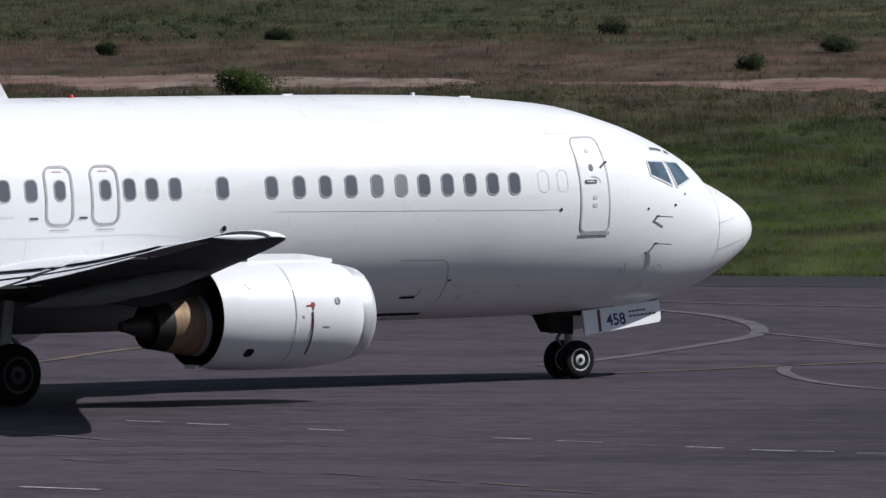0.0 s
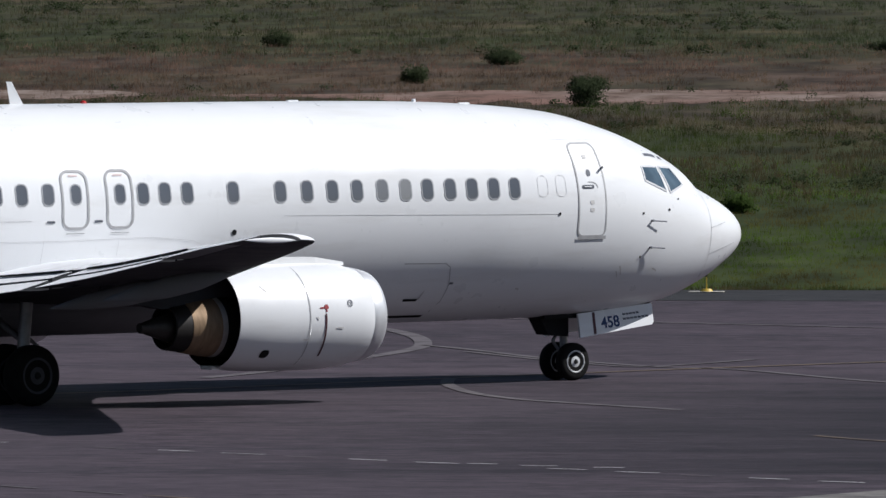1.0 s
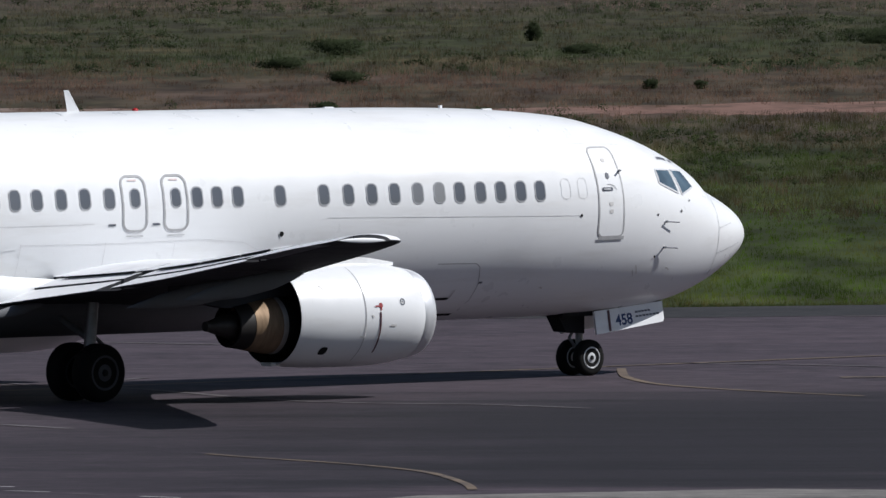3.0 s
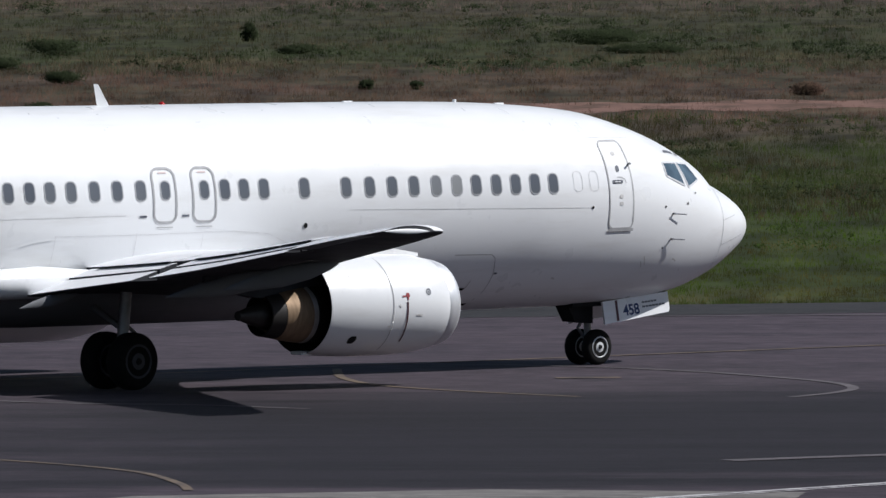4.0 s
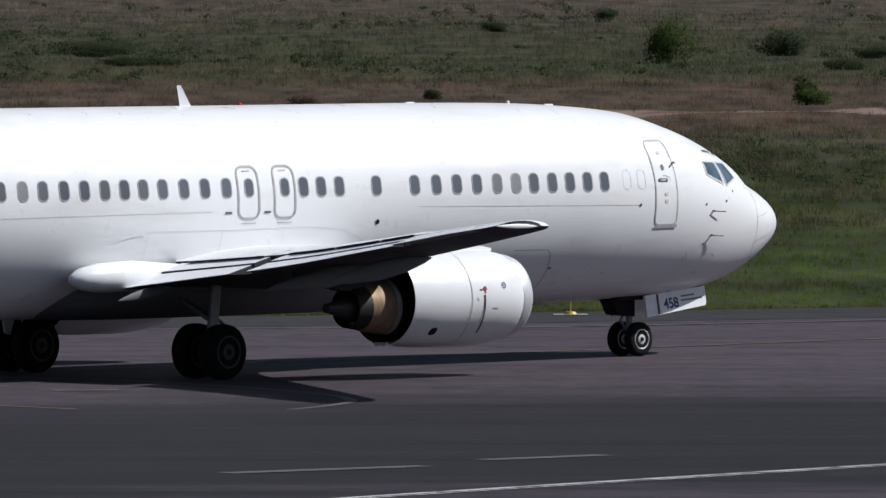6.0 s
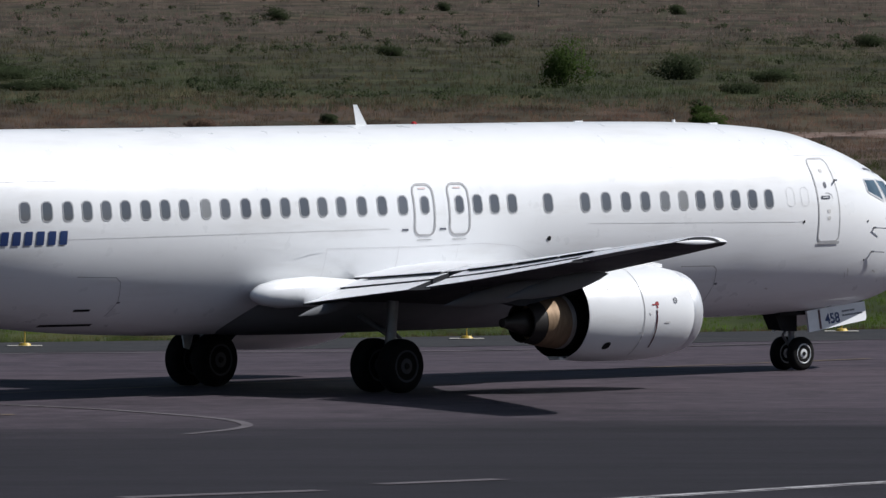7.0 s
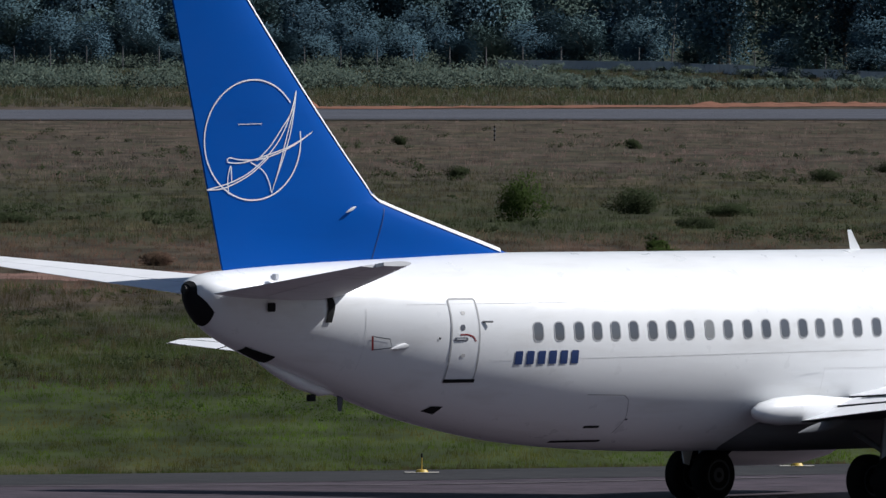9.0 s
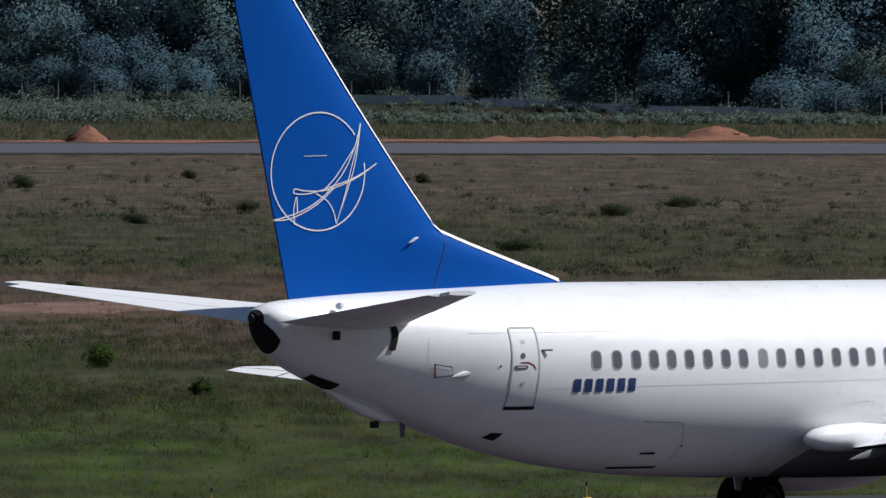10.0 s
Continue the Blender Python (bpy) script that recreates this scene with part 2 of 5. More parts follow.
# A bluer, paler green stands for haze over the scrub at the wood.
HAZY_SCRUB = leaf_mat("hazy_wood_scrub", [(0, (0.060, 0.090, 0.076)), (0.6, (0.074, 0.102, 0.082)), (1, (0.095, 0.118, 0.088))], through_light=0.2)


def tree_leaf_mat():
    """Broad leaves, tinted blue as haze; each tree has a tone of its own."""
    m = Mat("hazy_forest_leaves", 0.75, spec=0.1)
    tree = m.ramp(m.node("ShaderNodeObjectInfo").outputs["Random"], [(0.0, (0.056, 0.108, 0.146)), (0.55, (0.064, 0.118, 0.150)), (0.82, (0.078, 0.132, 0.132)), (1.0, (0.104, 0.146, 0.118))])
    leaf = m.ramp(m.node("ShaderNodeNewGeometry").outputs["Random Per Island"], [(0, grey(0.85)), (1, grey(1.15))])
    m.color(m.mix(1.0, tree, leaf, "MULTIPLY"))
    tr = m.node("ShaderNodeBsdfTranslucent")
    m.link(m.b.inputs["Base Color"].links[0].from_socket, tr.inputs[0])
    mx = m.node("ShaderNodeMixShader")
    mx.inputs[0].default_value = 0.2
    m.link(m.b.outputs[0], mx.inputs[1])
    m.link(tr.outputs[0], mx.inputs[2])
    m.link(mx.outputs[0], m.t.nodes["Material Output"].inputs[0])
    return m.m


HAZY_TREE_LEAF = tree_leaf_mat()
BARK = plain("grey_bark", (0.16, 0.14, 0.12), 0.9, vary=0.4)
SOIL = plain("orange_soil", (0.25, 0.120, 0.080), 0.95, vary=0.5, scale=0.9, spec=0.1)
SOIL_PALE = Mat("pale_pink_soil", 0.95, spec=0.1)
SOIL_PALE.color(SOIL_PALE.mix(SOIL_PALE.ramp(SOIL_PALE.noise(0.5, 6, 0.7, (1, 0.25, 0), world=True), [(0.42, grey(0)), (0.62, grey(1))]),
                              SOIL_PALE.ramp(SOIL_PALE.noise(0.06, 3, 0.5, (1, 0.3, 0), world=True), [(0.40, (0.22, 0.175, 0.15)), (0.55, (0.185, 0.110, 0.090))]), (0.095, 0.062, 0.047)))
SOIL_PALE = SOIL_PALE.m
LOW_WALL = plain("pale_wall_concrete", (0.60, 0.60, 0.61), 0.85, vary=0.3, scale=0.3)
FENCE = plain("concrete_fence_grey", (0.17, 0.17, 0.175), 0.8)
LAMP_YELLOW = plain("yellow_lamp_paint", (0.55, 0.38, 0.05), 0.5)
CONCRETE = plain("lamp_base_concrete", (0.36, 0.34, 0.30), 0.9)


# ---- mesh helpers ----
def mesh_of(name, verts, faces, mat, smooth=True, fix=True):
    me = bpy.data.meshes.new(name)
    me.from_pydata([tuple(v) for v in verts], [], faces)
    if fix:
        bm = bmesh.new()
        bm.from_mesh(me)
        bmesh.ops.remove_doubles(bm, verts=bm.verts, dist=1e-5)
        bmesh.ops.recalc_face_normals(bm, faces=bm.faces)
        bm.to_mesh(me)
        bm.free()
    me.materials.append(mat)
    if smooth:
        me.polygons.foreach_set("use_smooth", [True] * len(me.polygons))
        me.set_sharp_from_angle(angle=radians(50))
    return me


def part(name, data, parent, label=""):
    ob = new(name, data)
    ob.parent = parent
    return tagged(ob, label)


def merge(*pieces):
    verts, faces = [], []
    for v, f in pieces:
        k = len(verts)
        verts += list(v)
        faces += [tuple(i + k for i in q) for q in f]
    return verts, faces


def loft(rings, cap0=False, cap1=False, closed=True):
    verts = [p for r in rings for p in r]
    n = len(rings[0])
    faces = []
    for i in range(len(rings) - 1):
        for j in range(n if closed else n - 1):
            a, b = i * n + j, i * n + (j + 1) % n
            faces.append((a, b, b + n, a + n))
    if cap0:
        faces.append(tuple(range(n)))
    if cap1:
        faces.append(tuple(range((len(rings) - 1) * n, len(rings) * n)))
    return verts, faces


def ring(c, u, v, n):
    return [Vector(c) + math.cos(2 * math.pi * i / n) * Vector(u) + math.sin(2 * math.pi * i / n) * Vector(v) for i in range(n)]


def tube(p, q, r0, r1=None, n=14):
    p, q = Vector(p), Vector(q)
    d = (q - p).normalized()
    u = d.orthogonal().normalized()
    w = d.cross(u)
    r1 = r0 if r1 is None else r1
    return loft([ring(p, u * r0, w * r0, n), ring(q, u * r1, w * r1, n)], True, True)


def turned(profile, axis="x", centre=(0, 0, 0), n=40, squash=None, caps=True):
    """A body of revolution about an axis through centre; profile: (place along it, radius)."""
    rings = []
    for a, r in profile:
        pts = []
        for i in range(n):
            c, s = math.cos(2 * math.pi * i / n), math.sin(2 * math.pi * i / n)
            k = squash(a, s) if squash else 1.0
            pts.append(Vector(centre) + (Vector((a, r * c, r * s * k)) if axis == "x" else Vector((r * c, a, r * s * k))))
        rings.append(pts)
    return loft(rings, caps, caps)


def slab(x0, x1, y0, y1, z0, z1, bev=0.0):
    bm = bmesh.new()
    bmesh.ops.create_cube(bm, size=1)
    for v in bm.verts:
        v.co = Vector(((x0 + x1) / 2 + v.co.x * (x1 - x0), (y0 + y1) / 2 + v.co.y * (y1 - y0), (z0 + z1) / 2 + v.co.z * (z1 - z0)))
    if bev:
        bmesh.ops.bevel(bm, geom=bm.edges[:], offset=bev, segments=2, affect="EDGES")
    bm.verts.index_update()
    out = [v.co.copy() for v in bm.verts], [tuple(v.index for v in f.verts) for f in bm.faces]
    bm.free()
    return out


def smooth_curve(xs, ys):
    """A shape-keeping cubic through the points."""
    xs, ys = np.array(xs, float), np.array(ys, float)
    h, d = np.diff(xs), np.diff(ys) / np.diff(xs)
    m = np.zeros(len(xs))
    m[0], m[-1] = d[0], d[-1]
    for i in range(1, len(xs) - 1):
        if d[i - 1] * d[i] > 0:
            w1, w2 = 2 * h[i] + h[i - 1], h[i] + 2 * h[i - 1]
            m[i] = (w1 + w2) / (w1 / d[i - 1] + w2 / d[i])

    def at(x):
        i = int(np.clip(np.searchsorted(xs, x) - 1, 0, len(h) - 1))
        t = (min(max(x, xs[0]), xs[-1]) - xs[i]) / h[i]
        return float((1 + 2 * t) * (1 - t) ** 2 * ys[i] + t * (1 - t) ** 2 * h[i] * m[i] + t * t * (3 - 2 * t) * ys[i + 1] + t * t * (t - 1) * h[i] * m[i + 1])
    return at


# ---- ground ----
def sheet(name, pts, z, mat, label, category, kind="structure"):
    me = mesh_of(name, [(x, y, z) for x, y in pts], [tuple(range(len(pts)))], mat, False, False)
    return tagged(new(name, me), label, category, kind=kind)


EDGE = [(-3000, 330), (-200, 330), (-60, 311), (-35, 308), (-20, 306.6), (-7, 306.6), (3, 309.6), (9, 312), (16, 315), (25, 319), (60, 336), (300, 440), (3000, 1100)]
sheet("ground", [(-6000, -3000), (6000, -3000), (6000, 9000), (-6000, 9000)], -0.03, GROUND, "rough airfield grassland with dry and green patches", "ground")
sheet("apron", [(-3000, -400)] + EDGE[:1] + EDGE[1:] + [(3000, -400)], 0.0, APRON, "worn dark grey asphalt taxiway with faded lines", "taxiway")
sheet("shoulder", EDGE + [(x, y - 6.5) for x, y in reversed(EDGE)], 0.006, SHOULDER, "darker asphalt shoulder strip along the grass", "road shoulder")
sheet("runway", [(-900, 1139), (0, 1139), (80, 1149), (900, 1250), (900, 1352), (80, 1250), (0, 1236), (-900, 1236)], 0.02, RUNWAY, "distant pale grey asphalt runway", "runway")


sheet("runway_edge", [(-900, 1137), (0, 1137), (80, 1147), (900, 1248), (900, 1262), (80, 1160), (0, 1149), (-900, 1149)], 0.03, SHOULDER, "dark worn edge strip of the distant runway", "runway edge")


def ragged(pts, step=0.6, size=1.3):
    """The outline with an uneven edge."""
    out = []
    for (a, b), (c, d) in zip(pts, pts[1:] + pts[:1]):
        k = max(1, int(math.hypot(c - a, d - b) / step))
        for i in range(k):
            x, y = a + (c - a) * i / k, b + (d - b) * i / k
            out.append((x + size * noise.noise((x * 0.5, y * 0.5, 4.0)), y + size * 1.6 * noise.noise((x * 0.7, y * 0.7, 9.0))))
    return out


def strip_on_ground(name, pts, width, mat, label, z=0.012):
    """A painted line along a smooth path."""
    path = [Vector((x, y, z)) for x, y in pts]
    dense = []
    for i in range(len(path) - 1):
        p0, p1, p2, p3 = path[max(i - 1, 0)], path[i], path[i + 1], path[min(i + 2, len(path) - 1)]
        for k in range(8):
            t = k / 8
            dense.append(0.5 * ((2 * p1) + (p2 - p0) * t + (2 * p0 - 5 * p1 + 4 * p2 - p3) * t * t + (3 * p1 - p0 - 3 * p2 + p3) * t ** 3))
    dense.append(path[-1])
    verts, faces = [], []
    for i, p in enumerate(dense):
        d = (dense[min(i + 1, len(dense) - 1)] - dense[max(i - 1, 0)]).normalized()
        n = Vector((-d.y, d.x, 0)) * width / 2
        verts += [p + n, p - n]
        if i:
            faces.append((2 * i - 2, 2 * i - 1, 2 * i + 1, 2 * i))
    return tagged(new(name, mesh_of(name, verts, faces, mat, False, False)), label, "road marking", kind="structure")




def line(kind, pts, width):
    mat, label = {"y": (YELLOW_LINE, "faded yellow taxi line worn into the asphalt"), "g": (GREY_LINE, "faded pale line worn into the asphalt"), "w": (WHITE_LINE, "thin white painted line on asphalt")}[kind]
    strip_on_ground("taxi_line", pts, width, mat, label)


line("g", [(-25.6, 259), (-24.8, 261.7), (-24.1, 265.2), (-23.5, 268.7), (-23.0, 272.1), (-22.9, 274.9), (-23.4, 279.3), (-24.5, 283.7), (-26.0, 286.8), (-29, 291)], 0.35)
line("g", [(-22.9, 274.9), (-21.9, 273.0), (-19.9, 268.4), (-17.8, 264.9), (-16.0, 263.4), (-13.3, 258.4), (-11.4, 256.6), (-9.3, 255.9), (-7.2, 254.1)], 0.22)
line("g", [(-30, 294), (-26.4, 291.5), (-24.1, 290.0), (-21.4, 288.6), (-14, 284.5)], 0.25)
line("y", [(-36, 245), (-27.1, 252.3), (-25.4, 254.1), (-24.2, 255.4), (-22.4, 257.5), (-19.4, 261.2), (-12, 269), (-4, 277), (6, 287), (16, 297)], 0.22)
line("g", [(-21.1, 259.5), (-20.9, 256.4), (-20.2, 252.9), (-19.3, 250.5), (-18.5, 249.2), (-16, 246)], 0.25)
line("y", [(-36, 257), (-35.0, 260.6), (-34.3, 265.4), (-33.6, 268.2), (-32.6, 272)], 0.25)
line("y", [(-7.15, 272.6), (-7.1, 271.0), (-6.9, 268.0), (-6.2, 264.8), (-4.7, 262.1), (-2.4, 259.3)], 0.18)
line("y", [(-13.1, 236.1), (-12.3, 234.8), (-10.8, 232.7), (-9.7, 230.7), (-9.0, 228.7), (-8.4, 225.4), (-8.2, 223.3)], 0.16)
line("g", [(-6, 275.2), (-2.6, 273.6), (-0.4, 271.2), (1.2, 268.3), (2.3, 265.6), (2.65, 263.0), (2.3, 261.0), (1.5, 259.0)], 0.22)
line("y", [(-2.9, 268.0), (-1.7, 268.2)], 0.5)
line("g", [(-21.8, 271.8), (-19.2, 266.3), (-17.8, 264.9), (-16.0, 268.5)], 0.2)
line("w", [(-6.0, 213.9), (-0.5, 221.0), (4.2, 227.3), (12.9, 238.4), (22, 250)], 0.24)
line("w", [(-6.0, 213.4), (-0.5, 220.5), (4.2, 226.8), (12.9, 237.9), (22, 249.5)], 0.10)
line("g", [(0.3, 233.4), (1.6, 234.4), (3.6, 235.9)], 0.55)
line("g", [(4.6, 238.2), (6.7, 240.0)], 0.5)
line("g", [(-3.2, 300.9), (3.1, 301.8), (7.9, 302.4), (16, 307)], 0.3)
# short dashes in two rows
for i in range(23):
    x = -31.4 + 1.13 * i
    y = 236.9 - 0.865 * (x + 31.4)
    if i % 7 != 5:
        line("w" if i % 3 else "g", [(x, y), (x + 0.55 + 0.1 * (i % 3), y - 0.46)], 0.10)
for x, y in ((-26.8, 219.5), (-24.9, 218.1), (-23.4, 216.4), (-22.2, 215.1), (-21.0, 213.0), (-29.6, 222.5)):
    line("y" if x > -23 else "g", [(x, y), (x + 0.9, y - 1.05)], 0.12)
line("g", [(-31.8, 231.8), (-30.6, 230.3), (-29.6, 228.9)], 0.2)
line("w", [(-29.0, 213.4), (-27.7, 212.6)], 0.15)
for x, y, w in ((-18.1, 225.7, 0.5), (-17.2, 225.1, 0.6), (-16.0, 224.6, 0.5)):
    line("w", [(x, y), (x + w, y - 0.1)], 0.10)
sheet("concrete_pad", [(-14, 212), (-9, 221.5), (-3.5, 223.6), (1.5, 222.5), (0, 205), (-10, 150), (-40, 150)], 0.004, PALE, "paler worn concrete slab beside the taxiway", "pavement")


# ---- the airliner: s is metres behind the nose, y to its left, z above the ground ----
def B(s, y, z):
    return Vector((-s, y, z))


TOP = smooth_curve([0, 0.06, 0.2, 0.5, 1.0, 1.38, 1.7, 2.17, 2.81, 3.45, 4.7, 6.3, 7.6, 10, 16.3, 22.8, 26.5, 29.7, 34.3, 35.0, 35.3],
                   [2.6, 2.86, 3.0, 3.19, 3.43, 3.60, 3.90, 4.16, 4.43, 4.64, 4.93, 5.07, 5.13, 5.17, 5.20, 5.23, 5.25, 5.18, 4.99, 4.90, 4.74])
BOT = smooth_curve([0, 0.06, 0.2, 0.5, 1.2, 2.0, 3.0, 4.5, 6.5, 12, 21.8, 24, 26.4, 28.9, 31.3, 33.0, 33.8, 34.7, 35.15, 35.3],
                   [2.6, 2.40, 2.24, 2.04, 1.67, 1.40, 1.24, 1.17, 1.14, 1.13, 1.15, 1.22, 1.40, 1.82, 2.5, 3.08, 3.36, 3.78, 4.20, 4.5])
WID = smooth_curve([0, 0.06, 0.2, 0.5, 1.0, 1.5, 2.0, 2.5, 3.0, 4.0, 5.0, 6.0, 7.0, 22.5, 26, 29, 31, 33, 34.3, 35.0, 35.3],
                   [0, 0.26, 0.44, 0.66, 0.92, 1.11, 1.26, 1.39, 1.50, 1.66, 1.77, 1.84, 1.88, 1.88, 1.82, 1.56, 1.26, 0.90, 0.62, 0.40, 0.13])
MID = smooth_curve([0, 1, 2, 3, 5, 7, 22, 27, 31, 34, 35.3], [2.6, 2.66, 2.82, 2.98, 3.22, 3.30, 3.38, 3.52, 3.95, 4.35, 4.66])


def hull_y(s, z, out=0.0):
    """Half width of the hull at a station and height."""
    m = MID(s)
    h = (TOP(s) - m) if z > m else (m - BOT(s))
    return WID(s) * math.sqrt(max(0.0, 1 - ((z - m) / max(h, 1e-4)) ** 2)) + out


def on_hull(s, z, out=0.006):
    """A point on the hull's right side."""
    return B(s, -hull_y(s, z, out), z)


def hull_ring(s, n=80, grow=0.0):
    t, b, w, m = TOP(s), BOT(s), WID(s), MID(s)
    pts = []
    for i in range(n):
        a = 2 * math.pi * i / n
        c, k = math.cos(a), math.sin(a)
        pts.append(B(s, (w + grow) * c, m + ((t - m) if k > 0 else (m - b)) * k))
    return pts


def hull_piece(stations, cap0=False, cap1=False):
    return loft([hull_ring(s) for s in stations], cap0, cap1)


def rounded(s0, s1, z0, z1, r, n=6, slant=0.0):
    """A rounded rectangle in (s, z), counted round; slant moves the top forward."""
    out = []
    for cs, cz, a0 in ((s1 - r, z1 - r, 0), (s0 + r, z1 - r, 90), (s0 + r, z0 + r, 180), (s1 - r, z0 + r, 270)):
        for i in range(n + 1):
            a = radians(a0 + 90 * i / n)
            s, z = cs + r * math.cos(a), cz + r * math.sin(a)
            out.append((s - slant * (z - z0), z))
    return out


def outline(loop, width, out=0.006, closed=True, surface=on_hull):
    """A flat band along a loop on the hull."""
    n = len(loop)
    cs, cz = sum(p[0] for p in loop) / n, sum(p[1] for p in loop) / n
    verts, faces = [], []
    for i in range(n):
        a, b = loop[(i - 1) % n if closed else max(i - 1, 0)], loop[(i + 1) % n if closed else min(i + 1, n - 1)]
        ds, dz = b[0] - a[0], b[1] - a[1]
        k = math.hypot(ds, dz) or 1
        ns, nz = dz / k * width / 2, -ds / k * width / 2
        s, z = loop[i]
        verts += [surface(s + ns, z + nz, out), surface(s - ns, z - nz, out)]
    for i in range(n if closed else n - 1):
        j = (i + 1) % n
        faces.append((2 * i, 2 * i + 1, 2 * j + 1, 2 * j))
    return verts, faces


def dense(pts, step=0.12):
    out = []
    for (a, b), (c, d) in zip(pts, pts[1:]):
        k = max(1, int(math.hypot(c - a, d - b) / step))
        out += [(a + (c - a) * i / k, b + (d - b) * i / k) for i in range(k)]
    return out + [pts[-1]]


def patch(loop, out=0.006, surface=on_hull):
    """A filled shape on the hull: rings drawn in towards its middle."""
    loop = dense(list(loop) + [loop[0]], 0.07)[:-1]
    n = len(loop)
    cs, cz = sum(p[0] for p in loop) / n, sum(p[1] for p in loop) / n
    rings = [[surface(cs + (s - cs) * k, cz + (z - cz) * k, out) for s, z in loop] for k in (1, 0.8, 0.6, 0.4, 0.2)]
    v, f = loft(rings)
    v.append(surface(cs, cz, out))
    m = len(v) - 1
    f += [(4 * n + i, 4 * n + (i + 1) % n, m) for i in range(n)]
    return v, f


airliner = tagged(new("airliner"), "white twin-engine airliner with a blue tail, taxiing", "airplane")


def add(name, geo, mat, label="", smooth=True, parent=None, fix=True, under=None):
    me = mesh_of(name, geo[0], geo[1], mat, smooth, fix)
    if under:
        # Faces turned down take a second material with shade in its colour.
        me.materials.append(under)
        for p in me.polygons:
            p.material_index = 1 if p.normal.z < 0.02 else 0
    return part(name, me, parent or airliner, label)


def span(a, b, n):
    return [a + (b - a) * i / n for i in range(n + 1)]


add("radome", hull_piece([0.002, 0.015, 0.04, 0.08, 0.13, 0.2, 0.28, 0.38, 0.5, 0.65, 0.8, 0.95, 1.1, 1.25, 1.41], True), WHITE, "white rounded nose radome")
hull = add("fuselage", hull_piece([1.42] + span(1.5, 7, 56) + span(7.4, 22.4, 30) + span(22.7, 34.5, 50)), WHITE, "glossy white fuselage skin, grimy belly")
add("tail_cone", hull_piece([34.5, 34.6, 34.7, 34.8, 34.9, 35.0, 35.1, 35.2], False, True), WHITE, "white blunt tail end")
add("exhaust_rim", hull_piece([35.201, 35.25, 35.28, 35.3], False, True), DARK, "sooty dark rim of the tail end")


def hull_arc(s, a0, a1, out, n=14):
    t, b, w, m = TOP(s), BOT(s), WID(s) + out, MID(s)
    return [B(s, w * math.cos(a), m + ((t - m) if math.sin(a) > 0 else (m - b + out)) * math.sin(a)) for a in span(radians(a0), radians(a1), n)]


add("soot_patch", loft([hull_arc(34.88 + 0.36 * k, 215 - 22 * k, 325 + 22 * k, 0.012) for k in span(0, 1, 8)], closed=False), DARK, "black sooty patch under the tail end")
add("soot_panel", loft([hull_arc(33.25 + 0.7 * k, 242 + 4 * k, 272 - 4 * k, 0.015) for k in span(0, 1, 6)], closed=False), DARK, "dark stained panel under the tail")

# cabin windows
WINDOWS = [6.63, 7.12, 7.62, 8.12, 8.64, 9.14, 9.67, 10.24, 10.8, 11.37, 11.97, 13.03, 14.05, 14.55, 15.03, 15.54, 16.51, 17.12, 17.70, 18.26, 18.83,
           19.35, 19.85, 20.37, 20.91, 21.45, 22.01, 22.54, 23.12, 23.63, 24.15, 24.68, 25.19, 25.69, 26.19, 26.72, 27.27]
for s in WINDOWS:
    z = 3.585 + 0.0056 * (s - 6.6)
    small = 15.3 < s < 16.8
    w, h = (0.115, 0.175) if small else (0.128, 0.19)
    frame_ob = add("cabin_window", outline(rounded(s - w, s + w, z - h, z + h, 0.10), 0.022, 0.008), WINDOW_RIM)
    add("pane", patch(rounded(s - w + 0.012, s + w - 0.012, z - h + 0.012, z + h - 0.012, 0.09), 0.005), PANE, parent=frame_ob)

# windscreen
for loop in ([(3.22, 3.92), (2.76, 3.90), (2.69, 3.46), (3.24, 3.66)], [(2.69, 3.90), (2.28, 3.87), (2.10, 3.56), (2.57, 3.43)]):
    w = add("windscreen", outline(dense(loop + loop[:1], 0.06)[:-1], 0.035, 0.012), TRIM)
    add("pane", patch(dense(loop + loop[:1], 0.08)[:-1], 0.009), SCREEN, "dark bluish cockpit glass", parent=w)


def door(name, s0, s1, z0, z1, r, band, label, slant=0.0, mat=GASKET):
    d = add(name, patch(rounded(s0, s1, z0, z1, r, slant=slant), 0.006), WHITE, label)
    add("seal", outline(dense(rounded(s0, s1, z0, z1, r, slant=slant) + rounded(s0, s1, z0, z1, r, slant=slant)[:1], 0.1)[:-1], band, 0.010), mat, parent=d)
    return d


fd = door("service_door", 4.40, 5.08, 2.68, 4.36, 0.13, 0.035, "white forward service door with grey seal")
add("sill", outline(dense([(4.38, 2.655), (5.08, 2.655)]), 0.06, 0.02, False), GASKET, "dark grey door sill", parent=fd)
add("handle", patch(rounded(4.68, 4.98, 3.545, 3.615, 0.033), 0.016), INK, "grey door handle recess", parent=fd)
add("handle_bar", patch(rounded(4.76, 4.94, 3.57, 3.592, 0.01), 0.03), TRIM, "pale handle bar", parent=fd)
add("handle_arc", outline([(4.58, 3.56), (4.62, 3.63), (4.70, 3.665), (4.82, 3.67)], 0.014, 0.014, False), GASKET, parent=fd)
for zz in (4.12, 3.30, 3.16):
    add("stencil", patch(rounded(4.70, 4.80, zz - 0.035, zz + 0.035, 0.02), 0.012), GRIME, parent=fd)
add("door_window", patch(rounded(4.72, 4.82, 3.77, 3.89, 0.045), 0.012), INK, parent=fd)
rd = door("service_door", 28.77, 29.46, 2.76, 4.38, 0.06, 0.035, "white rear service door with grey seal")
add("sill", outline(dense([(28.74, 2.74), (29.47, 2.74)]), 0.07, 0.02, False), DARK, "dark door sill", parent=rd)
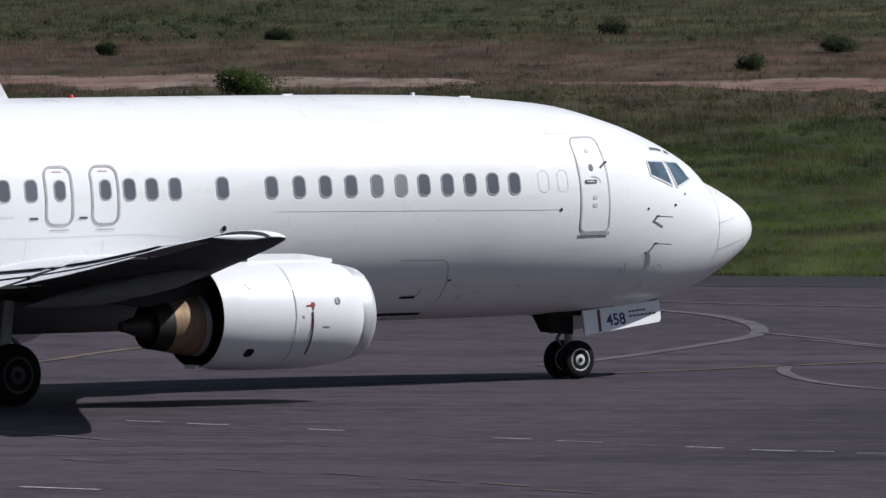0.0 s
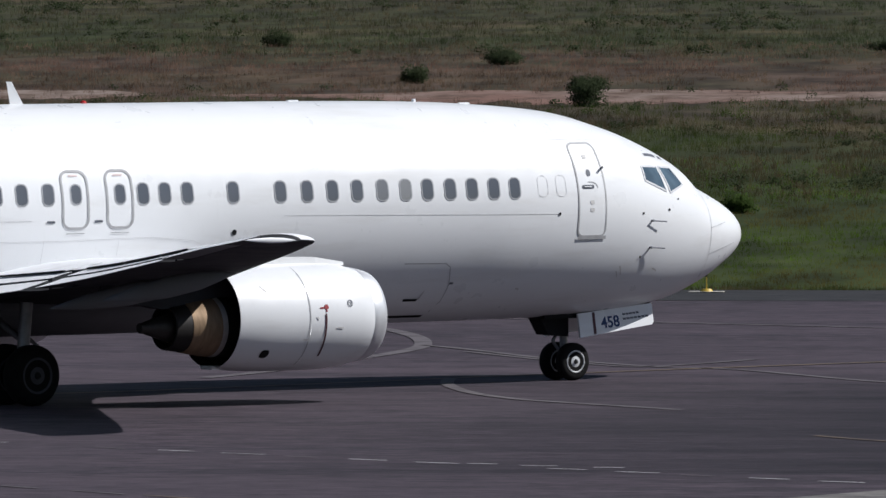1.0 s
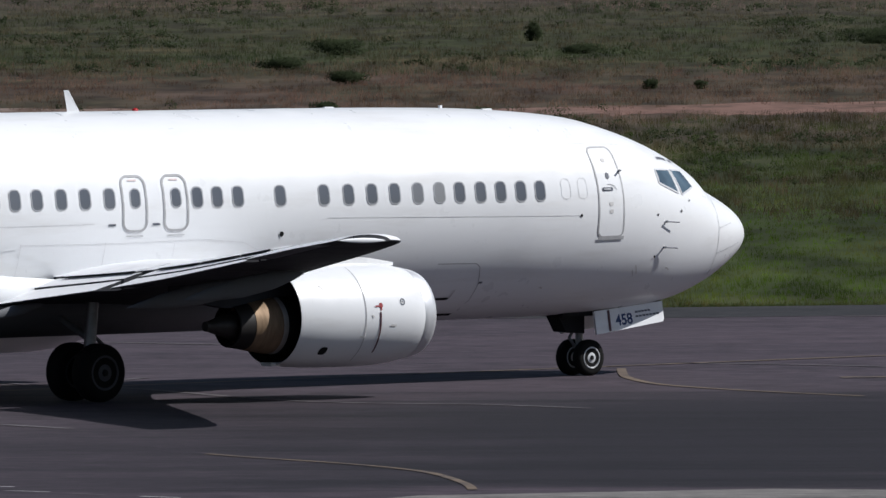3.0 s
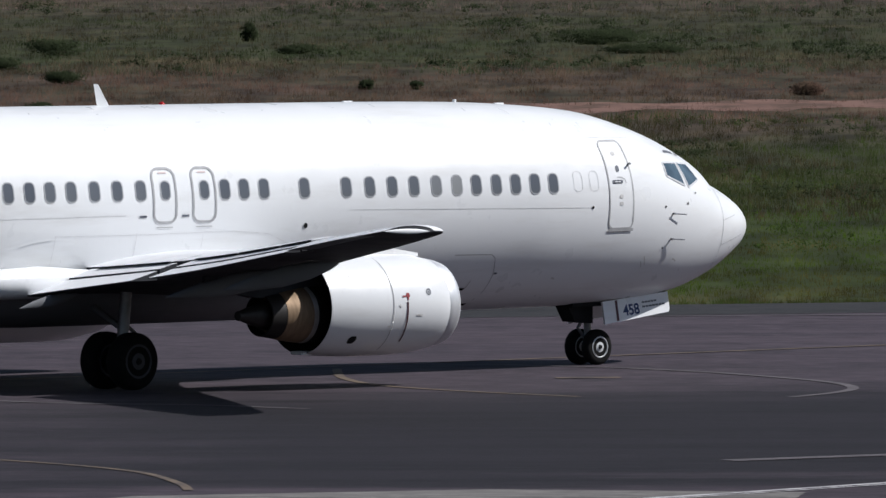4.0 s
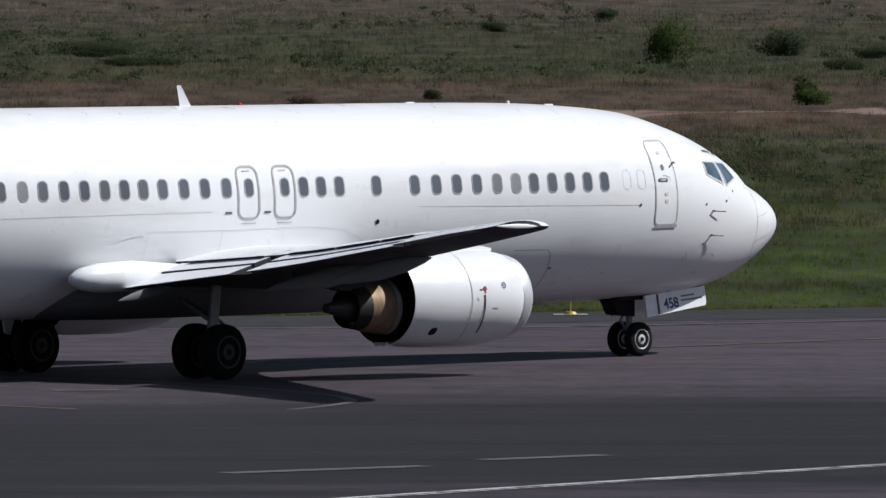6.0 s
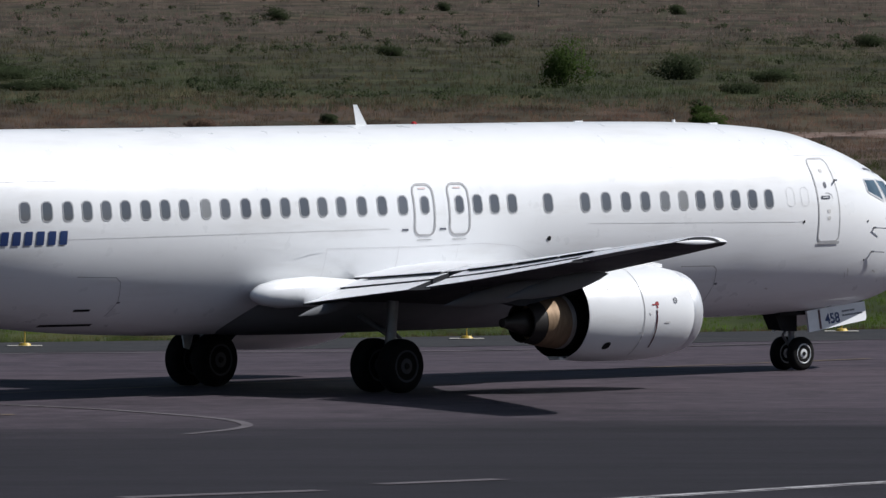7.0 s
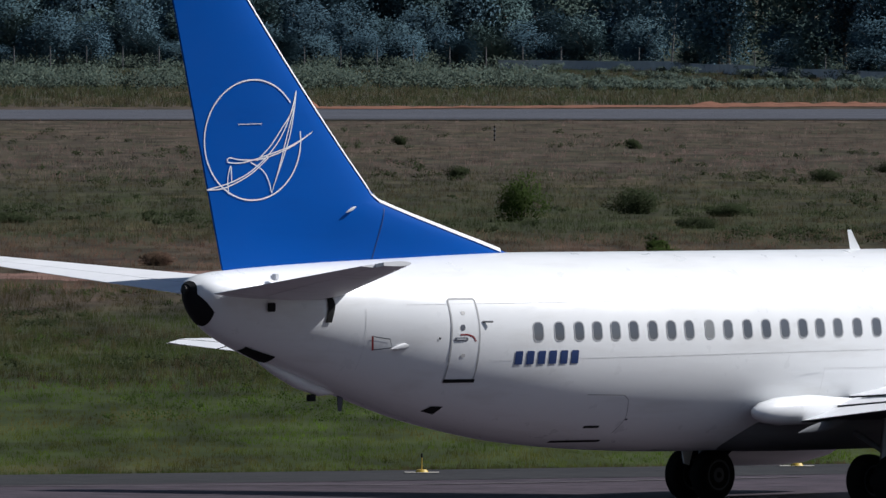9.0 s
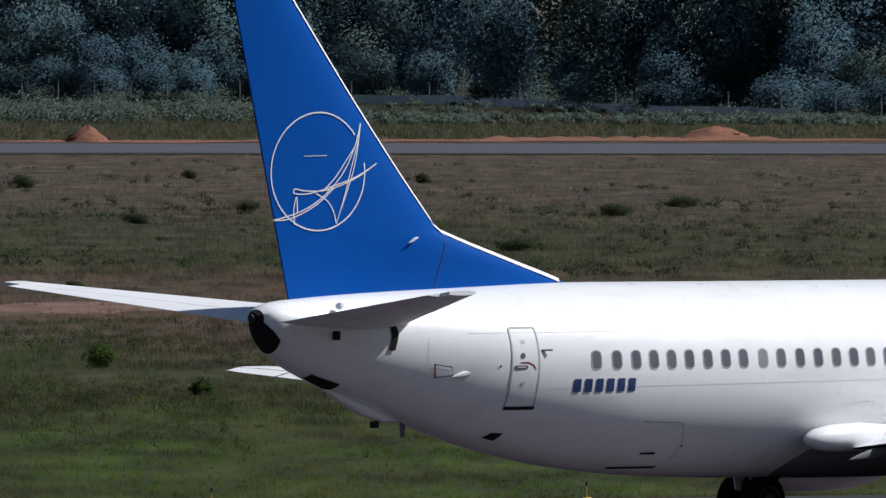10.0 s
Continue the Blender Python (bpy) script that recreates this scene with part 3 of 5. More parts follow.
add("handle", patch(rounded(29.06, 29.40, 3.545, 3.615, 0.033), 0.016), INK, "grey door handle recess", parent=rd)
add("handle_bar", patch(rounded(29.12, 29.34, 3.57, 3.592, 0.01), 0.03), TRIM, "pale handle bar", parent=rd)
for zz in (4.10, 3.25):
    add("stencil", patch(rounded(29.10, 29.20, zz - 0.035, zz + 0.035, 0.02), 0.012), GRIME, parent=rd)
add("handle_arc", outline([(28.86, 3.53), (28.92, 3.62), (29.05, 3.67), (29.25, 3.67)], 0.03, 0.012, False), RED, "red painted arc", parent=rd)
add("door_window", patch(rounded(29.13, 29.25, 3.75, 3.87, 0.055), 0.012), INK, parent=rd)
for s in (15.55, 16.53):
    e = add("overwing_exit", outline(dense(rounded(s - 0.28, s + 0.28, 3.04, 4.05, 0.17) + rounded(s - 0.28, s + 0.28, 3.04, 4.05, 0.17)[:1], 0.1)[:-1], 0.045, 0.010), GASKET, "grey outlined overwing escape hatch")
    add("marking", outline([(s - 0.1, 3.97), (s + 0.1, 3.97)], 0.03, 0.011, False), plain("faded_red", (0.68, 0.55, 0.54)), parent=e)
    add("step_marking", outline(dense([(s - 0.2, 2.95), (s + 0.2, 2.95)]), 0.018, 0.011, False), LINE_GREY, parent=e)
for s in (16.03, 17.08):
    add("vent", outline([(s - 0.09, 3.16), (s + 0.09, 3.16)], 0.04, 0.011, False), INK, "small dark slot")
for s, z, r in ((13.0, 2.91, 0.05), (5.56, 3.10, 0.03), (29.75, 3.60, 0.025), (3.42, 3.07, 0.022), (2.69, 3.12, 0.025), (3.39, 2.27, 0.022), (2.38, 3.31, 0.018)):
    add("port", patch(rounded(s - r, s + r, z - r, z + r, r * 0.99), 0.012), DARK, "small dark round port")
cg = add("cargo_door", outline(dense([(9.0, 2.26), (8.05, 2.25), (7.93, 2.18), (7.80, 1.85), (7.77, 1.54), (7.81, 1.35)]), 0.018, 0.008, False), LINE_GREY, "white cargo door with thin grey gap")
add("handle", outline([(7.72, 1.88), (7.80, 1.88)], 0.035, 0.012, False), INK, parent=cg)
cg = add("cargo_door", outline(dense([(25.75, 2.41), (24.74, 2.38), (24.59, 2.29), (24.42, 1.9), (24.5, 1.6)]), 0.018, 0.008, False), LINE_GREY, "white rear cargo door with thin grey gap")
add("handle", outline([(24.36, 1.88), (24.44, 1.88)], 0.03, 0.012, False), INK, parent=cg)
for a, b, z in ((25.83, 24.6, 1.44), (8.88, 7.85, 1.27), (8.66, 8.34, 1.585), (25.4, 25.0, 1.74)):
    add("vent", outline(dense([(a, z), (b, z)]), 0.045, 0.012, False), DARK, "dark slot in the belly skin")
add("vent", patch([(29.50, 2.13), (29.40, 2.23), (29.14, 2.22), (29.19, 2.06)], 0.015), DARK, "black outflow opening")
# skin joints
for pts in ([(11.9, 3.19), (5.6, 3.10)], [(28.5, 3.14), (17.5, 3.19)], [(30.5, 4.28), (24, 4.28)], [(4.0, 4.40), (5.6, 4.45)], [(16.6, 4.32), (6.2, 4.24)]):
    add("skin_joint", outline(dense(pts, 0.3), 0.010, 0.005, False), JOINT)
for s, z0, z1 in ((1.42, 1.95, 3.3), (19.2, 2.1, 2.85), (17.2, 2.3, 2.85), (15.55, 2.55, 2.8), (31.5, 3.0, 4.2)):
    add("skin_joint", outline(dense([(s, z0), (s, z1)], 0.1), 0.011, 0.006, False), JOINT)
for pts in ([(0.55, 2.47), (1.42, 2.28)], [(0.9, 2.85), (1.42, 2.76)]):
    add("lightning_strip", outline(dense(pts, 0.06), 0.012, 0.008, False), TRIM)
for s0 in (5.50, 5.95):
    add("plugged_window", outline(rounded(s0 - 0.12, s0 + 0.12, 3.42, 3.8, 0.10), 0.01, 0.006), plain("faint_gap", (0.74, 0.74, 0.75)))
# probes
for s, z in ((3.19, 2.93), (3.17, 2.44)):
    base = on_hull(s, z, 0.0)
    p = add("probe", tube(base, base + Vector((0.0, -0.06, 0)), 0.022), STEEL, "pitot probe on a short arm")
    add("tube", tube(base + Vector((-0.04, -0.06, 0)), base + Vector((0.30, -0.06, -0.02)), 0.011), INK, parent=p)
add("probe", tube(on_hull(4.36, 3.92, 0), on_hull(4.36, 3.92, 0.14) + Vector((-0.1, 0, 0)), 0.02), STEEL)
add("probe", tube(on_hull(28.68, 3.92, 0), on_hull(28.68, 3.92, 0.1) + Vector((0.2, 0, 0)), 0.02), STEEL)
# roof aerials
ae = loft([[B(16.28 + 0.02, 0.03, 5.19), B(16.28, 0, 5.19), B(16.3, -0.03, 5.19), B(16.58, 0, 5.19)], [B(16.57, 0.015, 5.60), B(16.55, 0, 5.60), B(16.57, -0.015, 5.60), B(16.66, 0, 5.60)]], True, True)
add("blade_aerial", ae, WHITE, "white swept blade aerial on the roof", False)
add("beacon", turned([(5.17, 0.06), (5.22, 0.055), (5.245, 0.02)], "y"), BEACON, "red beacon light")
bpy.data.objects["beacon"].data.transform(Matrix.Translation(B(14.96, 0, 0)) @ Matrix.Rotation(radians(90), 4, "X"))
for s, h in ((10.27, 0.02), (7.5, 0.05), (6.35, 0.025)):
    add("roof_fitting", slab(-s - (0.12 if h < 0.04 else 0.03), -s + (0.12 if h < 0.04 else 0.03), -0.03, 0.03, TOP(s) - 0.03, TOP(s) + h, 0.008), WHITE)

# belly fairing
FAIR = [(11.6, 0.2), (12.3, 0.75), (13.2, 0.95), (15, 1.02), (18.5, 1.02), (19.8, 0.85), (20.7, 0.5), (21.4, 0.15)]
rings = []
for s, k in FAIR:
    rings.append([B(s, (1.2 + 0.66 * k) * math.cos(a) * (0.6 + 0.4 * k), 1.75 + (0.66 if math.sin(a) < 0 else 0.55 * k) * math.sin(a) * (0.82 + 0.18 * k)) for a in span(0, 2 * math.pi, 35)[:-1]])
add("belly_fairing", loft(rings, True, True), SHADE_GREY, "grimy wing to body fairing, darkened grey as belly shade")


# ---- wings ----
LE = smooth_curve([0.9, 1.88, 3.0, 4.83, 13.3, 13.9, 14.2, 14.42], [12.6, 13.6, 14.4, 15.45, 20.14, 20.52, 20.82, 21.25])
TE = smooth_curve([0.9, 1.88, 4.9, 5.3, 14.4], [20.15, 20.1, 19.9, 19.95, 22.35])
THICK = smooth_curve([0.9, 1.88, 4.9, 14.4], [0.145, 0.14, 0.12, 0.11])
WZ = smooth_curve([0.9, 1.88, 4.9, 14.4], [1.86, 1.96, 2.25, 3.13])


def foil(x):
    return 5 * (0.2969 * math.sqrt(max(x, 0)) - 0.126 * x - 0.3516 * x * x + 0.2843 * x ** 3 - 0.1015 * x ** 4)


def wing_point(y, x, up, side, lift=0.0):
    a, c = LE(y), TE(y) - LE(y)
    t = THICK(y) * c * foil(x)
    camber = 0.018 * c * math.sin(math.pi * min(1, x * 1.1)) - 0.14 * c * max(0, x - 0.55) ** 2
    twist = 0.09 * x * min(1.0, max(0.0, (y - 7.0) / 5.5))
    return B(a + c * x, side * y, WZ(y) + (0.10 - 0.10 * x) * 0.3 + camber + twist - side * 0.0065 * (y - 2) + (t * 0.95 if up else -t * 0.95) + lift)


def wing_block(side, ys, xs, lift=0.0):
    rings = []
    for y in ys:
        rings.append([wing_point(y, x, True, side, lift) for x in xs] + [wing_point(y, x, False, side, lift) for x in reversed(xs)])
    return loft(rings, True, True)


def canoe(side, y, s0, s1, z, r, slope=0.12):
    prof = [(0, 0.02), (0.08, 0.4), (0.25, 0.85), (0.5, 1), (0.75, 0.7), (0.92, 0.28), (1, 0.03)]
    rings = []
    for k, q in prof:
        rings.append([B(s0 + (s1 - s0) * k, side * y + 0.55 * r * q * math.cos(a), z - slope * k + r * q * math.sin(a)) for a in span(0, 2 * math.pi, 14)[:-1]])
    return loft(rings, True, True)


for side in (-1, 1):
    xs = [0, 0.004, 0.015, 0.04, 0.08, 0.15, 0.25, 0.4, 0.55, 0.66, 0.725]
    wing = add("wing", wing_block(side, span(0.9, 4.9, 10) + span(5.3, 13.3, 16) + [13.6, 13.9, 14.1, 14.25, 14.35, 14.4], xs), WING_GREY, "swept grey wing with dihedral", under=UNDERSIDE_SHADE)
    fx = [0.745, 0.78, 0.81, 0.842]
    gx = [0.858, 0.90, 0.95, 0.997]
    for name, y0, y1, lift in (("inboard_flap", 2.0, 4.75, -0.03), ("outboard_flap", 5.25, 10.4, -0.03), ("aileron", 10.5, 13.2, 0.0), ("tip_edge", 13.25, 14.39, 0.0)):
        # Aileron underside is a lighter grey than the flaps', as if lit.
        add(name, wing_block(side, span(y0, y1, 8), gx if "flap" in name else fx + gx[1:], lift), WING_GREY, "", parent=wing, under=SHADE_GREY if name == "aileron" else UNDERSIDE_SHADE)
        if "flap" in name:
            add("fore_flap", wing_block(side, span(y0, y1, 8), fx, lift * 0.4), WING_GREY, "", parent=wing, under=UNDERSIDE_SHADE)
    for y0, y1 in ((2.3, 4.6), (5.5, 7.2), (7.3, 9.0), (9.1, 10.4)):
        v = []
        for y in span(y0, y1, 4):
            v.append([wing_point(y, x, True, side, 0.012 + d) for x, d in ((0.58, 0), (0.755, 0.004), (0.755, 0.025), (0.58, 0.012))])
        add("spoiler", loft(v, True, True), WING_GREY, parent=wing)
        gap = [wing_point(y, 0.760, True, side, 0.0) for y in span(y0, y1, 4)]
        add("spoiler_gap", loft([[p + Vector((-0.03, 0, 0.004)), p + Vector((-0.03, 0, 0.030)), p + Vector((0.0, 0, 0.030)), p + Vector((0.0, 0, 0.004))] for p in gap], True, True), DARK, "dark gap behind the spoiler", False, parent=wing)
    for y, s0, s1, z, r in ((6.1, 16.9, 20.25, 2.25, 0.20), (8.35, 18.0, 20.85, 2.45, 0.19)):
        add("flap_fairing", canoe(side, y, s0, s1, z, r, 0.42), SHADE_GREY, "pointed flap track fairing, darkened grey as underwing shade", parent=wing)
    add("flap_fairing", canoe(side, 2.6, 19.3, 20.75, 1.80, 0.11, 0.24), SHADE_GREY, "small pointed flap track fairing, darkened grey as underwing shade", parent=wing)
    rf = []
    for k, q in ((0, 0.05), (0.3, 0.6), (0.6, 1), (0.82, 0.95), (0.93, 0.7), (0.985, 0.35), (1, 0.05)):
        rf.append([B(17.2 + 4.1 * k, side * (1.84 + 0.32 * q * math.cos(a)), 2.06 - 0.10 * k + 0.30 * q * math.sin(a)) for a in span(0, 2 * math.pi, 20)[:-1]])
    add("root_fairing", loft(rf, True, True), WHITE, "white teardrop fairing at the wing root", parent=wing)
    add("tip_lamp", canoe(side, 14.40, 21.3, 22.4, 3.15 - side * 0.08, 0.05, -0.02), WING_GREY, "rounded wing tip light fairing", parent=wing)

# ---- engines ----
for side in (-1, 1):
    c = (-0.62, side * 4.83, 1.50)

    def flat(a, s):
        return 0.95 if s < 0 else 1.0
    cowl_prof = [(-12.05, 0.80), (-12.2, 0.865), (-12.5, 0.925), (-12.9, 0.962), (-13.3, 0.975), (-13.7, 0.972)]
    aft_prof = [(-13.701, 0.972), (-14.1, 0.972), (-14.5, 0.962), (-14.9, 0.935), (-15.2, 0.900)]
    e = add("engine", turned([(-a, r) for a, r in [(11.98, 0.775)]] + cowl_prof, "x", c, 56, flat, False), COWL, "white engine nacelle with dark exhaust")
    lip = ((-12.6, 0.70), (-12.2, 0.70), (-11.95, 0.73), (-11.86, 0.765), (-11.88, 0.795), (-11.97, 0.825), (-12.08, 0.847), (-12.20, 0.868), (-12.215, 0.862))
    add("inlet_lip", loft([[Vector((x + c[0], c[1] + r * math.cos(a), c[2] + r * math.sin(a) * (0.95 if math.sin(a) < 0 else 1.0))) for a in span(0, 2 * math.pi, 56)[:-1]] for x, r in lip]), LIP, "bare metal inlet lip", parent=e)
    rear = [(x, r) for x, r in aft_prof] + [(-15.205, 0.890)]
    add("fan_cowl", loft([[Vector((x + c[0], c[1] + r * math.cos(a), c[2] + r * math.sin(a) * (0.95 if math.sin(a) < 0 else 1.0))) for a in span(0, 2 * math.pi, 56)[:-1]] for x, r in rear]), COWL, "white rear fan cowl", parent=e)
    add("fan_duct", turned([(-14.2, 0.80), (-14.4, 0.795)], "x", c), SOOT, "dark fan duct", parent=e)
    add("duct_wall", loft([[Vector((x + c[0], c[1] + r * math.cos(a), c[2] + r * math.sin(a) * (0.95 if math.sin(a) < 0 else 1.0))) for a in span(0, 2 * math.pi, 56)[:-1]] for x, r in ((-15.205, 0.890), (-15.18, 0.872), (-14.8, 0.85), (-14.35, 0.80))]), DARK, "black inner duct wall", parent=e)
    core = (c[0], c[1], c[2] - 0.11)
    add("core_band", turned([(-15.2, 0.545), (-15.30, 0.53)], "x", core), SILVER, "silvery core band", parent=e)
    add("core_front", turned([(-14.4, 0.56), (-15.2, 0.543)], "x", core), SOOT, parent=e)
    add("core_cowl", turned([(-15.302, 0.532), (-15.45, 0.515), (-15.65, 0.485), (-15.88, 0.445)], "x", core), BRONZE, "bronze heat-tinted core cowl", parent=e)
    add("core_nozzle", loft([ring((x + core[0], core[1], core[2]), (0, r, 0), (0, 0, r), 40) for x, r in ((-15.88, 0.44), (-16.2, 0.395), (-16.21, 0.37), (-15.8, 0.39))]), SOOT, "black sooty exhaust nozzle", parent=e)
    add("exhaust_plug", turned([(-15.8, 0.30), (-16.1, 0.27), (-16.4, 0.18), (-16.66, 0.10), (-16.74, 0.09), (-16.75, 0.03)], "x", core), PLUG, "dark pointed exhaust plug", parent=e)
    add("cowl_lip", slab(-15.92, -15.15, c[1] - 0.17, c[1] + 0.17, 0.635, 0.70, 0.02), COWL, "pale lip under the fan nozzle", parent=e)
    pylon = ((12.9, 2.40, 2.46, 0.05), (13.6, 2.35, 2.56, 0.16), (14.8, 2.1, 2.58, 0.2), (15.9, 1.75, 2.5, 0.2), (17.0, 1.72, 2.3, 0.16), (18.2, 1.95, 2.2, 0.04))
    # The pylon's rear is near-black to imitate shade below the wing.
    for name, rows, paint, words in (("pylon", pylon[:3], COWL, "white engine pylon"), ("pylon_tail", pylon[2:], UNDERSIDE_SHADE, "rear of the engine pylon, darkened as underwing shade")):
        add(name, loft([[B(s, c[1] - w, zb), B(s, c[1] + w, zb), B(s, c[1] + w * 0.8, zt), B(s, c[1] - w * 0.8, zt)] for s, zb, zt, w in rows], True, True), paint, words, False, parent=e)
    if side < 0:
        def on_cowl(s, z, out=0.006, cy=c[1], cz=c[2]):
            s = s + c[0]
            r = float(np.interp(s, [11.98, 12.2, 12.5, 12.9, 13.3, 13.72, 14.1, 14.5, 15.2], [0.78, 0.865, 0.925, 0.962, 0.975, 0.972, 0.972, 0.962, 0.90]))
            k = (z - cz) / (r * (0.95 if z < cz else 1.0))
            return B(s - c[0], cy - (r + out) * math.sqrt(max(0.0, 1 - min(1, k * k))), z)
        add("cowl_gap", outline(dense([(14.34, 0.70), (14.34, 2.4)], 0.05), 0.02, 0.008, False, on_cowl), LINE_GREY, "thin joint between cowls", parent=e)
        add("danger_stripe", outline(dense([(13.98, 0.85), (14.0, 1.60)], 0.05), 0.035, 0.010, False, on_cowl), DARKRED, "thin dark red warning stripe", parent=e)
        add("warning_mark", patch([(13.93, 1.70), (13.95, 1.76), (14.01, 1.76), (14.03, 1.70), (13.99, 1.67), (14.0, 1.63), (13.96, 1.63), (13.97, 1.67)], 0.010, on_cowl), RED, "small red warning symbol", parent=e)
        add("warning_bar", outline([(14.12, 1.70), (14.03, 1.705)], 0.025, 0.010, False, on_cowl), RED, parent=e)
        add("round_bar", outline([(13.45, 1.79), (13.41, 1.75)], 0.016, 0.010, False, on_cowl), INK, parent=e)
        add("round_mark", outline(rounded(13.38, 13.48, 1.72, 1.82, 0.045), 0.018, 0.010, True, on_cowl), INK, "small round black symbol", parent=e)
        for s0, z0, s1, z1 in ((14.45, 1.15, 14.3, 1.14), (13.75, 1.35, 13.6, 1.34), (14.2, 1.55, 14.16, 1.5), (15.3, 2.1, 15.2, 2.0)):
            add("scuff", outline([(s0, z0), (s1, z1)], 0.03, 0.010, False, on_cowl), GRIME, parent=e)
        add("drain_port", patch(rounded(15.10, 15.28, 0.84, 0.98, 0.06), 0.012, on_cowl), DARK, "dark oval port", parent=e)


# ---- tail ----
FIN_LE = smooth_curve([4.9, 5.25, 5.7, 6.2, 6.36, 6.7, 8.74, 11.01, 11.4], [25.6, 26.5, 28.0, 29.66, 30.12, 30.46, 32.30, 34.20, 34.52])


def fin_le(z):
    return FIN_LE(z)


def fin_half(s, z):
    """Half thickness of the fin."""
    a = fin_le(z)
    b = 34.31 + (z - 4.99) * 0.252
    x = min(1, max(0, (s - a) / (b - a)))
    return 0.02 + (0.40 - 0.035 * (z - 5)) * foil(x) * 1.0 * min(1.0, 0.45 + (z - 5.0) * 0.5 if z < 6.2 else 1)


def fin_ring(z):
    a = fin_le(z)
    b = 34.31 + (z - 4.99) * 0.252
    ss = [a + (b - a) * k for k in (0, 0.004, 0.012, 0.03, 0.07, 0.15, 0.3, 0.5, 0.75, 1)]
    return [B(s, fin_half(s, z), z) for s in ss] + [B(s, -fin_half(s, z), z) for s in reversed(ss)]


fin = add("fin", loft([fin_ring(z) for z in [4.95, 5.1, 5.25, 5.5, 5.8, 6.1, 6.3, 6.36, 6.6] + span(7, 11.0, 10) + [11.2, 11.26]], True, True), BLUE, "tall blue tail fin with white circle drawing")


def on_fin(s, z, out=0.006):
    return B(s, -fin_half(s, z) - out, z)


add("leading_edge", outline([(fin_le(z) + 0.05, z) for z in span(5.3, 11.2, 40)], 0.08, 0.02, False, on_fin), LOGO, "white bare leading edge", parent=fin)
add("dorsal_joint", outline([(30.0 - (z - 6.3) * 0.3, z) for z in span(5.15, 6.3, 8)], 0.02, 0.008, False, on_fin), NAVY, parent=fin)


def stroke(name, pts, width):
    out = []
    for i in range(len(pts) - 1):
        p0, p1, p2, p3 = (np.array(pts[j]) for j in (max(i - 1, 0), i, i + 1, min(i + 2, len(pts) - 1)))
        for k in range(8):
            t = k / 8
            out.append(tuple(0.5 * ((2 * p1) + (p2 - p0) * t + (2 * p0 - 5 * p1 + 4 * p2 - p3) * t * t + (3 * p1 - p0 - 3 * p2 + p3) * t ** 3)))
    out.append(pts[-1])
    add(name, outline(out, width, 0.012, False, on_fin), LOGO, "white painted stroke", parent=fin)


add("emblem_ring", outline([(33.60 + 1.24 * math.cos(a), 7.56 + 1.19 * math.sin(a)) for a in span(radians(172), radians(502), 60)], 0.03, 0.012, False, on_fin), LOGO, "white painted ring", parent=fin)

# tailplanes
for side in (-1, 1):
    def st(y, x, up):
        k = (y - 0.3) / 6.05
        a, b = 31.35 + 3.95 * k, 35.0 + 1.42 * k
        t = (0.115 - 0.02 * k) * (b - a) * foil(x)
        return B(a + (b - a) * x, side * y, 4.52 + 0.70 * k + (t if up else -t))
    xs = [0, 0.01, 0.04, 0.1, 0.25, 0.45, 0.69]
    tp = add("tailplane", loft([[st(y, x, True) for x in xs] + [st(y, x, False) for x in reversed(xs)] for y in span(0.3, 6.3, 10) + [6.45, 6.48]], True, True), WING_GREY, "grey swept tailplane")
    xe = [0.70, 0.8, 0.9, 0.995]
    add("elevator", loft([[st(y, x, True) for x in xe] + [st(y, x, False) for x in reversed(xe)] for y in span(0.55, 6.1, 8)], True, True), WING_GREY, parent=tp)


# ---- landing gear ----
def wheel(name, x, y, r, w, face, mat_rim):
    prof = [(-w / 2, r * 0.60), (-w / 2 - 0.005, r * 0.75), (-w * 0.46, r * 0.90), (-w * 0.32, r * 0.985), (-w * 0.1, r), (w * 0.1, r), (w * 0.32, r * 0.985), (w * 0.46, r * 0.90), (w / 2 + 0.005, r * 0.75), (w / 2, r * 0.60)]
    ob = part(name, mesh_of(name, *turned(prof, "y", (0, 0, 0), 40), TYRE), airliner, "black rubber tyre on a metal rim")
    rim = []
    for sgn in (-1, 1):
        rim.append(turned([(sgn * (w / 2 - 0.03), r * 0.56), (sgn * (w / 2 + 0.006), r * 0.60), (sgn * (w / 2 + 0.012), r * 0.55), (sgn * (w / 2 - 0.006), r * 0.5), (sgn * (w / 2 + 0.002), r * 0.22), (sgn * (w / 2 + 0.004), r * 0.2), (sgn * (w / 2 + 0.006), r * 0.05)], "y", (0, 0, 0), 32))
    rb = part("rim", mesh_of("rim", *merge(*rim), mat_rim), ob, "pale metal wheel rim")
    part("hub", mesh_of("hub", *turned([(-w / 2 - 0.03, r * 0.10), (-w * 0.45, r * 0.15), (w * 0.45, r * 0.15), (w / 2 + 0.03, r * 0.10)], "y", (0, 0, 0), 14), DARK), ob)
    ob.location = (x, y, r)
    return ob


nose_wheels = [wheel("nose_wheel", -4.01, y, 0.345, 0.20, 0, RIM) for y in (-0.24, 0.24)]
main_wheels = [wheel("main_wheel", -18.33, s * 2.61 + d, 0.535, 0.37, 0, HUB_BLUE) for s in (-1, 1) for d in (-0.37, 0.37)]
ng = add("nose_gear", merge(tube(B(4.01, 0, 0.45), B(4.05, 0, 1.35), 0.075), tube(B(4.01, -0.3, 0.345), B(4.01, 0.3, 0.345), 0.05), tube(B(4.05, 0, 0.95), B(4.75, 0, 1.3), 0.04)), STEEL, "grey steel nose gear leg")
